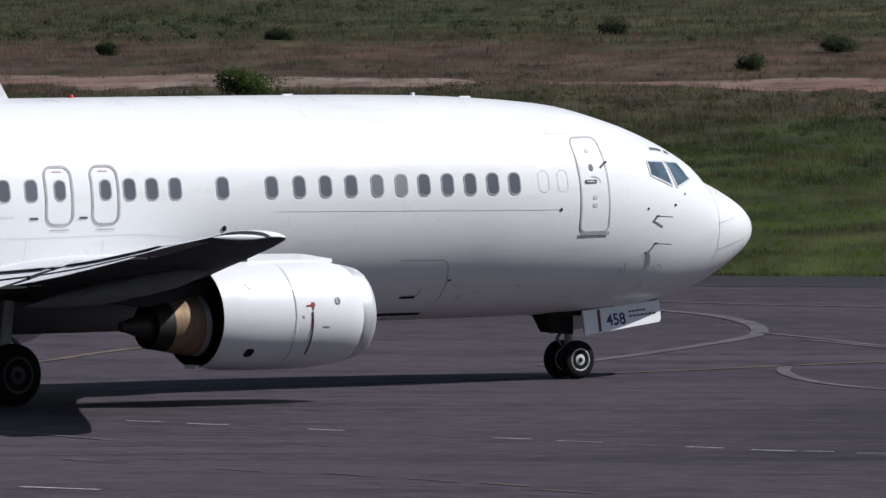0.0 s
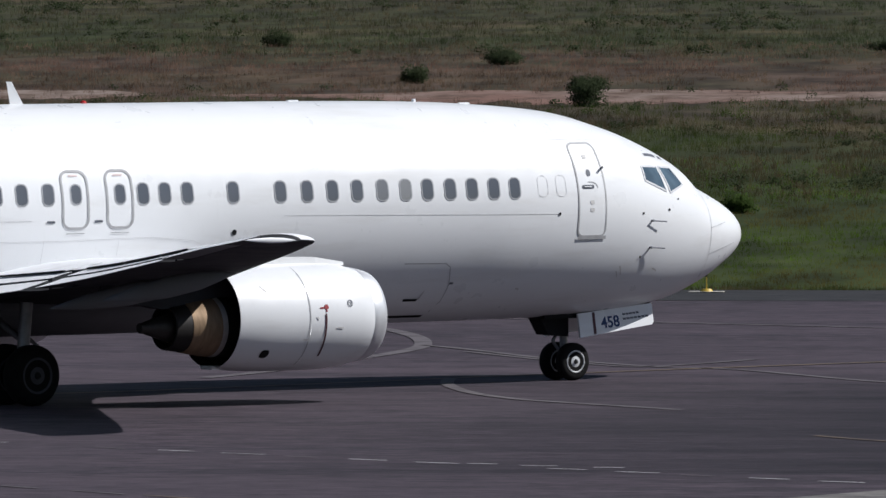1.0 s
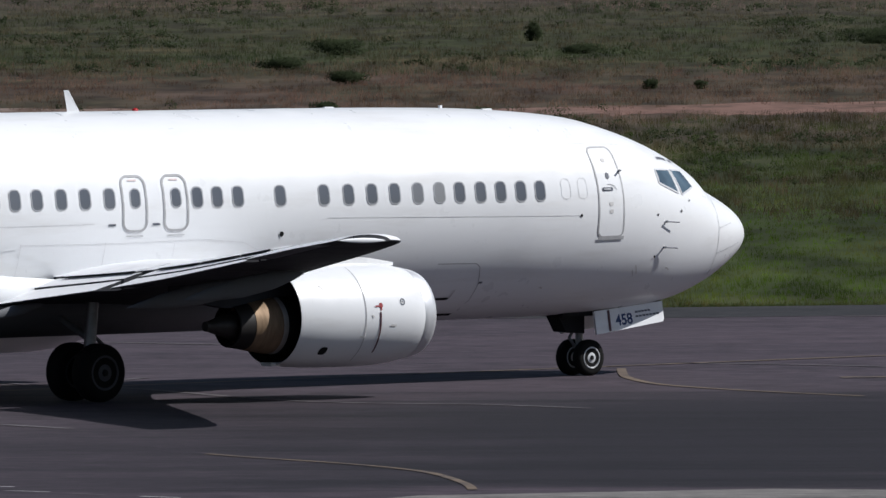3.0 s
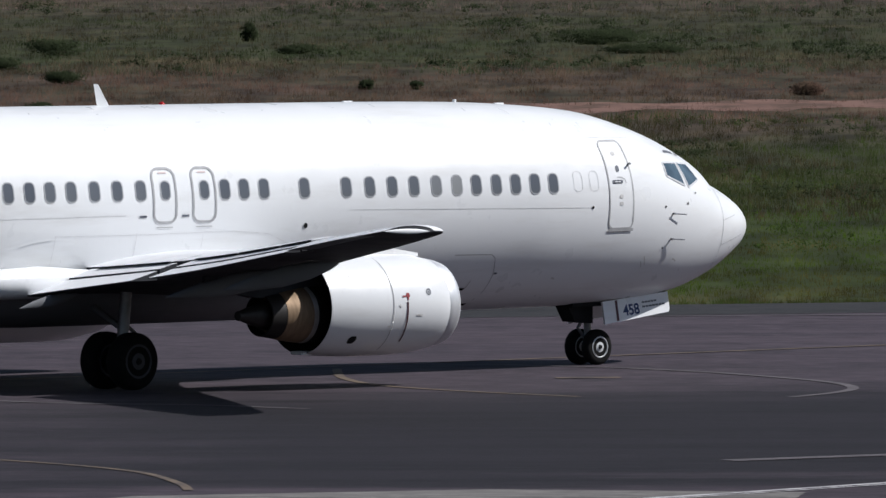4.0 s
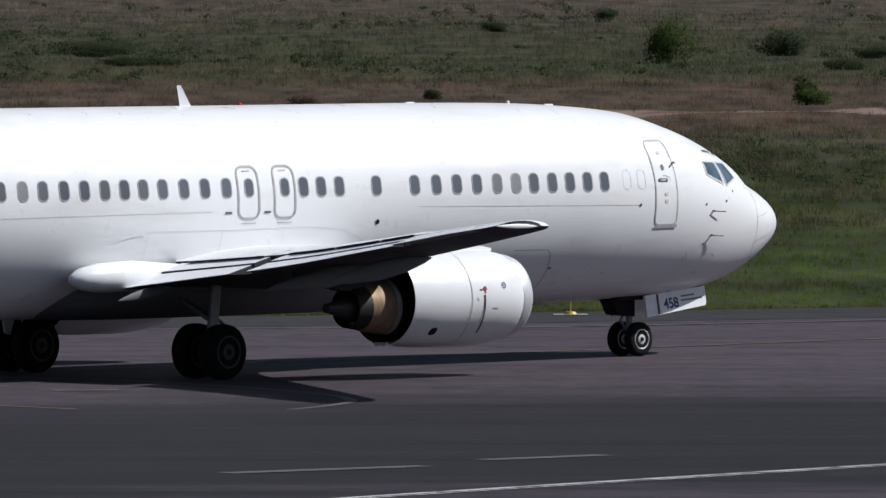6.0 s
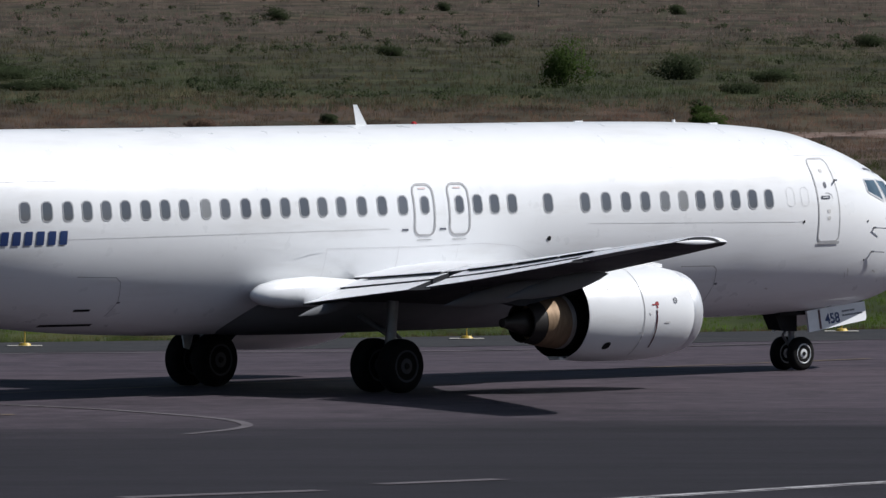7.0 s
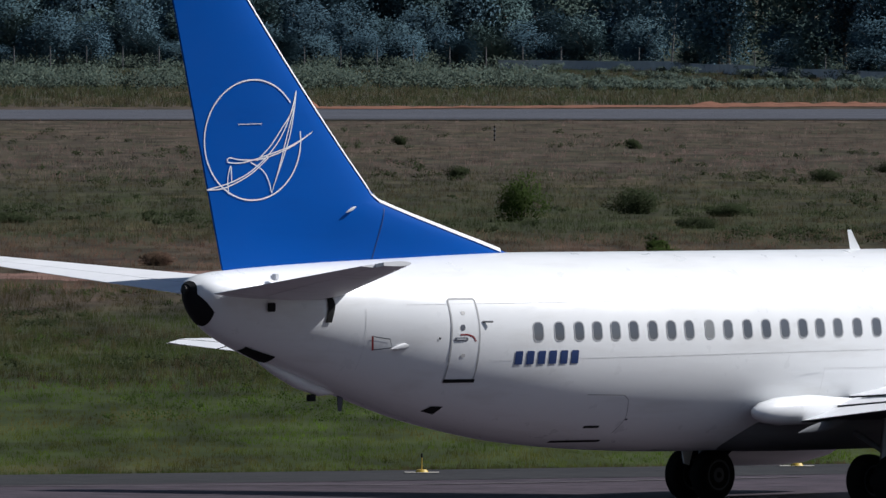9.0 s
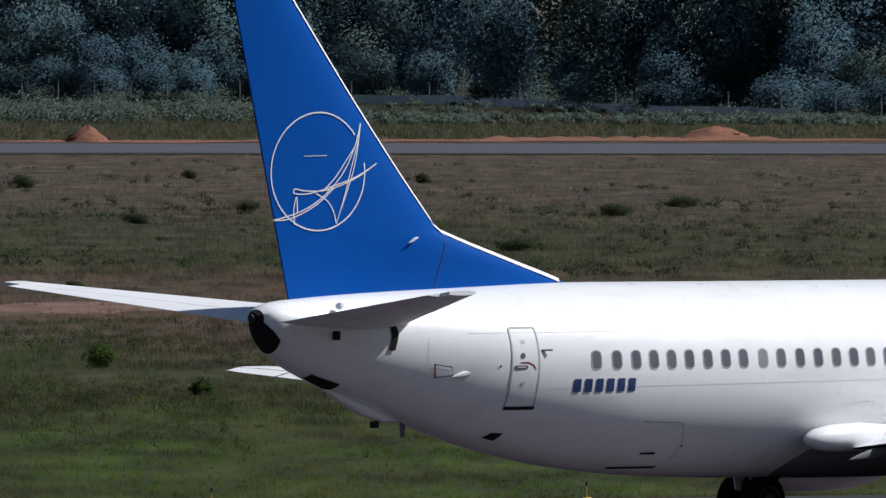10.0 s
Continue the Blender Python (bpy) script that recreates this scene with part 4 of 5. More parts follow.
add("torque_link", merge(tube(B(4.05, 0, 0.45), B(4.28, 0, 0.72), 0.03), tube(B(4.28, 0, 0.72), B(4.08, 0, 0.98), 0.03)), STEEL, parent=ng)
add("wheel_well", slab(-4.75, -2.3, -0.36, 0.36, 1.14, 1.5), DARK, "dark nose wheel bay", parent=ng)
add("aft_bracket", loft([[B(4.75, y, 1.22), B(4.05, y, 1.22), B(4.05, y, 0.80), B(4.52, y, 0.84)] for y in (-0.18, 0.18)], True, True), DARK, "dark gear drag brace housing", False, parent=ng)
for y in (-0.42, 0.42):
    w = 0.025
    d = add("nose_gear_door", loft([[B(4.05, y + k, 0.775), B(2.34, y + k, 0.985), B(2.30, y + k, 1.04), B(2.30, y + k, 1.38), B(4.05, y + k, 1.22)] for k in (-w, w)], True, True), WHITE, "white nose gear door with navy number", False)
    hinge = Matrix.Translation((0, y, 1.3))
    d.matrix_basis = hinge @ Matrix.Rotation(radians(-10 if y < 0 else 10), 4, "X") @ hinge.inverted()
    if y < 0:
        add("stripe", loft([[B(3.73, y - w - k, 0.83), B(3.67, y - w - k, 0.84), B(3.67, y - w - k, 1.24), B(3.73, y - w - k, 1.23)] for k in (0.002, 0.006)], True, True), DARKRED, "dark red stripe", False, parent=d)
        for k, (s0, s1, z) in enumerate(((3.02, 2.62, 1.17), (3.02, 2.40, 1.085))):
            n = 5 + 2 * k
            for i in range(n):
                a, b = s0 + (s1 - s0) * i / n, s0 + (s1 - s0) * (i + 0.78) / n
                dz = (3.02 - a) * 0.085
                add("letter_bar", loft([[B(a, y - w - q, z + dz), B(b, y - w - q, z + dz), B(b, y - w - q, z + dz + 0.034), B(a, y - w - q, z + dz + 0.034)] for q in (0.002, 0.005)], True, True), INK, "", False, parent=d)
        cu = bpy.data.curves.new("number", "FONT")
        cu.body, cu.size, cu.extrude, cu.offset = "458", 0.29, 0.002, 0.006
        tx = new("number", cu)
        dg = bpy.context.evaluated_depsgraph_get()
        me = bpy.data.meshes.new_from_object(tx.evaluated_get(dg))
        bpy.data.objects.remove(tx)
        me.materials.clear()
        me.materials.append(NAVY)
        nb = part("number", me, d, "navy number 458")
        nb.matrix_basis = Matrix.Translation(B(3.53, y - w - 0.004, 0.935)) @ Matrix.Rotation(radians(-5), 4, "Y") @ Matrix.Rotation(radians(90), 4, "X")
for side in (-1, 1):
    y = side * 2.61
    g = add("main_gear", merge(tube(B(18.28, y, 0.5), B(18.15, y, 1.8), 0.11), tube(B(18.28, y - 0.5, 0.535), B(18.28, y + 0.5, 0.535), 0.07), tube(B(18.2, y, 1.1), B(18.2, side * 1.3, 1.7), 0.06)), STEEL, "grey steel main gear leg")
    add("torque_link", merge(tube(B(18.2, y, 0.6), B(17.75, y, 0.9), 0.035), tube(B(17.75, y, 0.9), B(18.15, y, 1.2), 0.035)), STEEL, parent=g)

add("gear_door", loft([[B(18.62, 2.45 + k, 1.25), B(19.05, 2.45 + k, 1.25), B(18.95, 2.45 + k, 0.78), B(18.80, 2.45 + k, 0.74)] for k in (0, 0.03)], True, True), WHITE, "white main gear strut door", False)
# registration on the rear hull, as plain bars
for i in range(6):
    s1 = 27.85 - i * 0.29
    add("registration_bar", patch(rounded(s1 - 0.19, s1, 3.05, 3.32, 0.02), 0.010), NAVY, "navy lettering as plain bars")

# emblem strokes on the fin
for pts in ([(34.77, 6.58), (34.14, 6.73), (33.59, 6.98), (33.04, 7.43), (32.69, 7.94), (32.44, 8.53)],
            [(32.44, 8.53), (32.60, 8.11), (32.88, 7.77), (33.17, 7.43), (33.51, 7.15)],
            [(32.44, 8.53), (32.62, 7.75), (32.80, 7.26), (33.00, 6.80), (33.12, 6.51)],
            [(32.52, 8.20), (32.74, 7.60), (32.92, 7.03), (33.12, 6.51)],
            [(32.01, 7.72), (32.57, 7.46), (33.20, 7.27), (33.83, 7.12), (34.22, 7.12), (34.21, 7.21), (33.91, 7.17), (33.36, 7.19), (32.64, 7.41), (32.01, 7.72)],
            [(34.14, 6.72), (34.17, 7.05), (34.24, 6.79), (34.21, 6.49)], [(33.67, 7.12), (33.36, 6.96), (33.20, 6.75), (33.12, 6.51)],
            [(34.77, 6.58), (34.30, 6.62), (33.67, 6.88), (33.20, 7.22)]):
    stroke("emblem_stroke", pts, 0.024)
add("fin_scoop", canoe(-1, 0.26, 30.9, 31.2, 6.22, 0.035), TRIM, "small bare metal scoop", parent=fin)
add("faded_mark", outline([(33.4, 7.88), (34.0, 7.87)], 0.018, 0.012, False, on_fin), TRIM, parent=fin)

# details round the tail
add("hinge_strap", patch([(32.40, 4.62), (32.26, 4.50), (32.22, 4.30), (32.32, 3.95), (32.46, 3.95), (32.40, 4.25)], 0.02), DARK, "black tailplane slot seal")
add("hinge_cover", patch(rounded(33.64, 33.82, 4.18, 4.36, 0.03), 0.05), DARK, "black hinge opening")
add("exhaust_mouth", turned([(-35.22, 0.10), (-35.36, 0.085), (-35.365, 0.05)], "x", (0, 0, 4.62), 20), SOOT, "sooty auxiliary exhaust mouth")
o = add("outflow_duct", outline([(31.33, 3.66), (31.28, 3.39), (30.85, 3.43), (30.92, 3.60)], 0.022, 0.012), INK, "outlined duct opening with red edge")
add("red_edge", outline([(31.34, 3.67), (31.28, 3.38)], 0.04, 0.015, False), RED, parent=o)
add("duct_body", canoe(-1, hull_y(30.55, 3.5) - 0.02, 30.2, 30.95, 3.52, 0.07), TRIM, parent=o)
add("tail_skid", loft([[B(s, w * math.cos(a), z + h * math.sin(a)) for a in span(0, 2 * math.pi, 12)[:-1]] for s, z, h, w in ((31.2, 2.52, 0.03, 0.05), (31.7, 2.58, 0.12, 0.14), (32.3, 2.76, 0.14, 0.16), (32.9, 3.0, 0.10, 0.12), (33.3, 3.16, 0.03, 0.05))], True, True), WHITE, "white tail skid fairing")
add("skid_shoe", slab(-31.98, -31.8, -0.05, 0.05, 2.36, 2.5, 0.01), DARK)
for s in (33.4, 33.55, 33.25):
    add("fin_fairing", slab(-s - 0.05, -s + 0.05, -0.62 + (33.4 - s), -0.5 + (33.4 - s), 4.80, 4.92, 0.015), TRIM)
add("fairing_edge", outline(dense([(19.2, 2.83), (17.0, 2.82), (14.8, 2.85), (13.9, 2.78), (13.3, 2.55)], 0.2), 0.010, 0.006, False), JOINT)
add("eyebrow_window", outline([(2.92, 4.12), (2.72, 4.11), (2.55, 4.08)], 0.045, 0.012, False), INK, "small dark eyebrow window")
add("eyebrow_window", outline([(2.45, 4.06), (2.33, 4.03)], 0.05, 0.012, False), INK, "small dark eyebrow window")
for s0, z0, s1, z1, w0 in ((3.85, 2.12, 3.75, 1.95, 0.03), (3.9, 2.02, 3.82, 1.9, 0.02), (2.98, 2.05, 2.85, 2.0, 0.03), (8.3, 1.75, 8.32, 1.58, 0.03), (6.2, 1.75, 6.1, 1.73, 0.03)):
    add("scuff", outline([(s0, z0), ((s0 + s1) / 2, (z0 + z1) / 2 + 0.01), (s1, z1)], w0, 0.012, False), GRIME)
add("fairing_edge", outline(dense([(19.25, 2.81), (19.6, 2.78), (20.0, 2.70)], 0.08), 0.03, 0.02, False), WHITE)
for s, y, z0, z1 in ((12.3, -0.3, 0.9, 1.15), (31.0, 0, 2.15, 2.45), (10.4, 0, 0.95, 1.15)):
    add("belly_aerial", loft([[B(s, y - 0.02, z1 + 0.1), B(s + 0.18, y - 0.02, z1 + 0.1), B(s + 0.16, y, z0), B(s + 0.06, y, z0)], [B(s, y + 0.02, z1 + 0.1), B(s + 0.18, y + 0.02, z1 + 0.1), B(s + 0.16, y, z0 - 0.001), B(s + 0.06, y, z0 - 0.001)]], True, True), INK, "small dark belly aerial", False)


# ---- airfield things ----
def lamp_post(x, y):
    ob = tagged(new("taxiway_lamp"), "small yellow taxiway edge lamp on a concrete pad", "runway light", "edge lamps along the taxiway")
    part("pad", mesh_of("pad", *merge(slab(-0.38, 0.38, -0.3, 0.3, 0.0, 0.015, 0.004)), CONCRETE, False), ob)
    part("base", mesh_of("base", *tube((0, 0, 0.012), (0, 0, 0.07), 0.15, 0.11, 20), LAMP_YELLOW), ob, "yellow round base")
    part("post", mesh_of("post", *tube((0, 0, 0.07), (0, 0, 0.33), 0.014, 0.012, 8), LAMP_YELLOW), ob)
    part("lens", mesh_of("lens", *tube((0, 0, 0.33), (0, 0, 0.42), 0.026, 0.02, 10), DARK), ob, "dark glass lens")
    ob.matrix_basis = pose(x, y, 0.008)
    return ob


lamp0 = lamp_post(-19.3, 305.2)
for x, y in ((-1.7, 305.6), (7.9, 309.6), (16.3, 313.9), (-37, 306.0), (25, 317.5)):
    copy_thing(lamp0, pose(x, y, 0.008))

mp = tagged(new("marker_post"), "thin black and white striped marker post in grass", "post")
for i in range(7):
    part("band", mesh_of("band", *tube((0, 0, 0.15 * i), (0, 0, 0.15 * i + 0.15), 0.06, n=10), DARK if i % 2 == 0 else FENCE), mp)
mp.matrix_basis = pose(30.3, 990, -0.03)

for x, y, w, h, lab in ((21.1, 1262, 2.1, 1.5, "cone-shaped heap of orange soil"), (79.2, 1300, 3.4, 1.25, "low rounded heap of orange soil")):
    rings = []
    for k in range(9):
        f = k / 8
        r = w * (1 - f) ** (0.8 if h > 1.3 else 0.55)
        rings.append([Vector((x + r * math.cos(a) * (1 + 0.4 * noise.noise((a * 2.5, f * 4, x))), y + r * 1.2 * math.sin(a), h * f * (1 + 0.1 * noise.noise((a, f, y))) - 0.05)) for a in span(0, 2 * math.pi, 24)[:-1]])
    tagged(new("soil_mound", mesh_of("soil_mound", *loft(rings), SOIL)), lab, "soil heap", "soil heaps by the runway")


def soil_patch(pts, mat, label):
    sheet("bare_soil", pts, 0.015, mat, label, "bare soil")


soil_patch(ragged([(24, 1250), (60, 1272), (95, 1289), (95, 1306), (50, 1288), (24, 1262)], 3, 8), SOIL, "bare orange soil along the runway")


def soil_bank(name, x0, x1, y_of, height, label):
    """A long low ridge of dug soil, uneven along its length."""
    rows = []
    for x in span(x0, x1, int((x1 - x0) / 0.5)):
        ends = min(1.0, (x - x0) / 4, (x1 - x) / 3)
        h = height * max(0.02, ends) * (0.55 + 0.9 * abs(noise.noise((x * 0.35, 3.0, 1.0))) + 0.35 * noise.noise((x * 1.1, 7.0, 1.0)))
        rows.append([Vector((x, y_of(x) + d, h * k - 0.04)) for d, k in ((-3.2, 0), (-1.8, 0.45), (-0.7, 0.85), (0.2, 1.0), (1.5, 0.7), (3.0, 0))])
    tagged(new(name, mesh_of(name, *loft(rows, closed=False), SOIL)), label, "soil bank")


soil_bank("soil_bank", 55, 86, lambda x: 1262 + 0.5 * (x - 10), 0.42, "long low bank of dug orange soil by the runway")
soil_bank("soil_bank", -27, -5, lambda x: 1300 + 0.3 * x, 1.3, "broad bank of dug orange soil beyond the runway")
soil_bank("soil_bank", 12, 48, lambda x: 1262 + 0.2 * (x - 10), 0.18, "thin bank of orange soil along the runway")


# a bare track across the field: its middle and half width
def track(x):
    return 522 + 0.12 * (x + 20) + 10 * math.sin(x * 0.045), 15 * max(0.0, 0.55 + 1.1 * noise.noise((x * 0.07, 2.0, 5.0)) + 0.5 * noise.noise((x * 0.3, 8.0, 5.0)))


verts, faces = [], []
for i, x in enumerate(span(-90, 50, 560)):
    c, w = track(x)
    verts += [(x, c - w * (1 + 0.5 * noise.noise((x * 1.3, 0, 3.0))) - 0.2, -0.024), (x, c + w * 0.8 + 0.2, -0.024)]
    if i:
        faces.append((2 * i - 2, 2 * i - 1, 2 * i + 1, 2 * i))
tagged(new("bare_track", mesh_of("bare_track", verts, faces, SOIL_PALE, False, False)), "pale pinkish bare soil track in the grass", "bare soil", kind="structure")


# ---- plants ----
def blades(rng, xs, ys, hs, n, width, lean=0.35):
    """Tufts of blades: a triangle a blade."""
    m = len(xs)
    X, Y, H = (np.repeat(np.array(v, float), n) for v in (xs, ys, hs))
    k = m * n
    spread = 0.35 * H
    bx, by = X + rng.normal(0, 1, k) * spread, Y + rng.normal(0, 1, k) * spread * 2
    h = H * rng.uniform(0.55, 1.1, k)
    a = rng.uniform(0, math.pi, k)
    w = width * (0.5 + H) * rng.uniform(0.6, 1.4, k)
    tx, ty = bx + rng.normal(0, lean, k) * h, by + rng.normal(0, lean, k) * h
    v = np.empty((k, 3, 3))
    v[:, 0] = np.stack([bx - w * np.cos(a), by - w * np.sin(a), np.full(k, -0.04)], 1)
    v[:, 1] = np.stack([bx + w * np.cos(a), by + w * np.sin(a), np.full(k, -0.04)], 1)
    v[:, 2] = np.stack([tx, ty, h], 1)
    return v.reshape(-1, 3), np.arange(3 * k).reshape(-1, 3)


def leafy(name, v, f, mat, normals):
    """A mesh of loose leaves or blades, shaded by the soft normals of the whole clump."""
    a, b, c = v[f[:, 0]], v[f[:, 1]], v[f[:, 2]]
    back = np.cross(b - a, c - a)[:, 1] > 0
    f = f.copy()
    f[back, 1], f[back, 2] = f[back, 2].copy(), f[back, 1].copy()
    me = bpy.data.meshes.new(name)
    me.from_pydata(v.tolist(), [], f.tolist())
    me.materials.append(mat)
    me.polygons.foreach_set("use_smooth", [True] * len(me.polygons))
    normals = normals / (np.linalg.norm(normals, axis=1)[:, None] + 1e-9)
    me.normals_split_custom_set_from_vertices(normals.tolist())
    return me


def bulk(name, v, f, mat, label, category, normals=None):
    if normals is None:
        r = np.random.default_rng(3).normal(0, 0.08, (len(v) // 3, 3)).repeat(3, 0)
        normals = np.array([0, -0.35, 0.9]) + r
    return tagged(new(name, leafy(name, v, f, mat, normals)), label, category, kind="stuff")


def patchy(x, y, sx, sy, seed):
    return np.array([noise.noise((a / sx + seed, b / sy, seed)) for a, b in zip(x, y)])


EDGE_X, EDGE_Y = [p[0] for p in EDGE], [p[1] for p in EDGE]


def field(rng, n, y0, y1, a0=-8.3, a1=5.0):
    inv = rng.uniform(1 / y1, 1 / y0, n)
    y = 1 / inv
    x = y * np.tan(np.radians(rng.uniform(a0, a1, n)))
    ok = y > np.interp(x, EDGE_X, EDGE_Y) + 0.1
    return x[ok], y[ok]


def off_track(x, y):
    """False on the bare track and just before it, where the grass is gone."""
    mid = np.array([track(a) for a in x])
    y = y + np.random.default_rng(2).normal(0, 3.5, len(y))
    return (y < mid[:, 0] - mid[:, 1] - 4) | (y > mid[:, 0] + 0.7 * mid[:, 1])


rng = np.random.default_rng(5)


def grass(name, n, y0, y1, low, high, count, width, mat, label, seed, hole=-0.3, fade=None, clump=0.5):
    x, y = field(rng, n, y0, y1)
    p = patchy(x, y, 1.6, 6, seed) + 0.7 * patchy(x, y, 9, 34, seed + 4)
    keep = (p > hole) & off_track(x, y)
    if fade:
        keep &= rng.random(len(x)) < np.interp(y, *fade)
    x, y, p = x[keep], y[keep], p[keep]
    h = low + (high - low) * rng.random(len(x)) * (1 - clump) + (high - low) * clump * np.clip(0.5 + p, 0, 1.4)
    v, f = blades(rng, x, y, h, count, width)
    bulk(name, v, f, mat, label, "grass")


grass("short_grass", 52000, 306, 420, 0.04, 0.15, 5, 0.011, GRASS_GREEN, "short green grass beside the taxiway", 3.0, -0.8, ([306, 385, 420], [1, 1, 0.3]))
# ragged fringe where the grass meets the asphalt
x = rng.uniform(-48, 32, 3600)
y = np.interp(x, EDGE_X, EDGE_Y) + rng.exponential(0.5, len(x))
hh = 0.04 + 0.14 * np.clip(patchy(x, y, 0.9, 4, 3.0), 0, 1) ** 1.2 + 0.05 * rng.random(len(x))
v, f = blades(rng, x, y, hh, 6, 0.013)
bulk("grass_fringe", v, f, GRASS_MIX, "ragged taller grass along the asphalt edge", "grass")
grass("mixed_grass", 40000, 372, 505, 0.10, 0.34, 7, 0.010, GRASS_MIX, "knee-high green and brown grass", 7.0, -0.35, ([372, 400, 505], [0.25, 1, 1]))
grass("dry_grass", 32000, 492, 622, 0.10, 0.27, 6, 0.013, GRASS_DRY, "dry brown savanna grass", 19.0, -0.35, ([492, 510, 590, 622], [0.5, 1, 1, 0.3]))
grass("olive_grass", 34000, 585, 830, 0.12, 0.36, 6, 0.016, GRASS_OLIVE, "olive and brown tufted grass", 27.0, -0.35, ([585, 615, 780, 830], [0.3, 1, 1, 0.5]))
grass("hazy_dry_grass", 30000, 780, 1136, 0.14, 0.36, 5, 0.022, GRASS_HAZY, "dry grass towards the runway, its brown cooled as haze", 35.0, -0.25, ([780, 850, 1136], [0.5, 1, 0.8]))


# weeds beyond the runway
x, y = field(rng, 22000, 1262, 1840, -2.0, 5.2)
keep = y > 1266 + 0.52 * np.clip(x - 10, 0, 200)
x, y = x[keep], y[keep]
v, f = blades(rng, x, y, 0.25 + 0.5 * rng.random(len(x)), 5, 0.035)
bulk("tall_weeds", v, f, GRASS_OLIVE, "tall weeds between the runway and the wood", "grass")


def leaf_cloud(rng, n, rx, ry, rz, size, shell=0.55, low=0.95, lumps=6, jitter=0.2):
    """Leaves scattered through lumps of a crown; each is a bent diamond of two triangles. The crown's foot is at z = 0."""
    c = rng.normal(0, 1, (lumps, 3))
    c = c / np.linalg.norm(c, axis=1)[:, None] * rng.uniform(0.25, 0.62, lumps)[:, None]
    r = rng.uniform(0.35, 0.6, lumps)
    i = rng.integers(0, lumps, n)
    d = rng.normal(0, 1, (n, 3))
    d /= np.linalg.norm(d, axis=1)[:, None]
    p = c[i] + d * (r[i] * rng.uniform(shell, 1.05, n) ** 0.6)[:, None]
    p[:, 2] = np.maximum(p[:, 2], -0.95)
    p = p * np.array([rx, ry, rz]) + np.array([0, 0, rz * low])
    p[:, 2] = np.where(p[:, 2] < 0.02, rng.uniform(0.02, 0.25, n) * rz, p[:, 2])
    u = rng.normal(0, 1, (n, 3))
    u /= np.linalg.norm(u, axis=1)[:, None]
    w = np.cross(u, d)
    w /= np.linalg.norm(w, axis=1)[:, None] + 1e-9
    s = size * rng.uniform(0.5, 1.4, n)[:, None]
    v = np.stack([p - u * s, p - w * s * 0.55, p + u * s, p + w * s * 0.55], 1).reshape(-1, 3)
    k = np.arange(n)[:, None] * 4
    nm = d * 0.55 + (p - [0, 0, rz * 0.8]) / [rx, ry, rz] * 0.45 + np.array([0.25, -0.35, 0.65]) + rng.normal(0, jitter, (n, 3))
    leaf_cloud.normals = nm.repeat(4, 0)
    return v, np.concatenate([k + [0, 1, 2], k + [0, 2, 3]]).reshape(-1, 3)


# low leafy weeds and scrub in drifts
def scrub(name, n, y0, y1, size, leaves, leaf, least, mat, label, seed):
    vs, fs, ns, k = [], [], [], 0
    x, y = field(rng, n, y0, y1)
    p = patchy(x, y, 12, 40, seed) + 0.5 * patchy(x, y, 3, 9, seed + 2)
    keep = (p > least) & off_track(x, y)
    for a, b, q in zip(x[keep], y[keep], p[keep]):
        z = rng.uniform(0.5, 1.0) * size * (0.8 + q)
        v, f = leaf_cloud(rng, leaves, z * rng.uniform(1, 2.2), z * 1.6, z * 0.7, leaf, lumps=5)
        vs.append(v + [a, b, -0.08])
        fs.append(f + k)
        ns.append(leaf_cloud.normals)
        k += len(v)
    bulk(name, np.concatenate(vs), np.concatenate(fs), mat, label, "scrub", np.concatenate(ns))


scrub("leafy_weeds", 3000, 345, 505, 0.28, 60, 0.026, 0.16, LEAF, "leafy green weeds among the grass", 31.0)
scrub("low_scrub", 3000, 385, 520, 0.36, 70, 0.035, 0.12, LEAF_DARK, "low dark green scrub scattered over the field", 47.0)
scrub("far_scrub", 3600, 590, 1090, 0.46, 70, 0.055, 0.16, LEAF_DARK, "low dark green scrub in far drifts", 53.0)

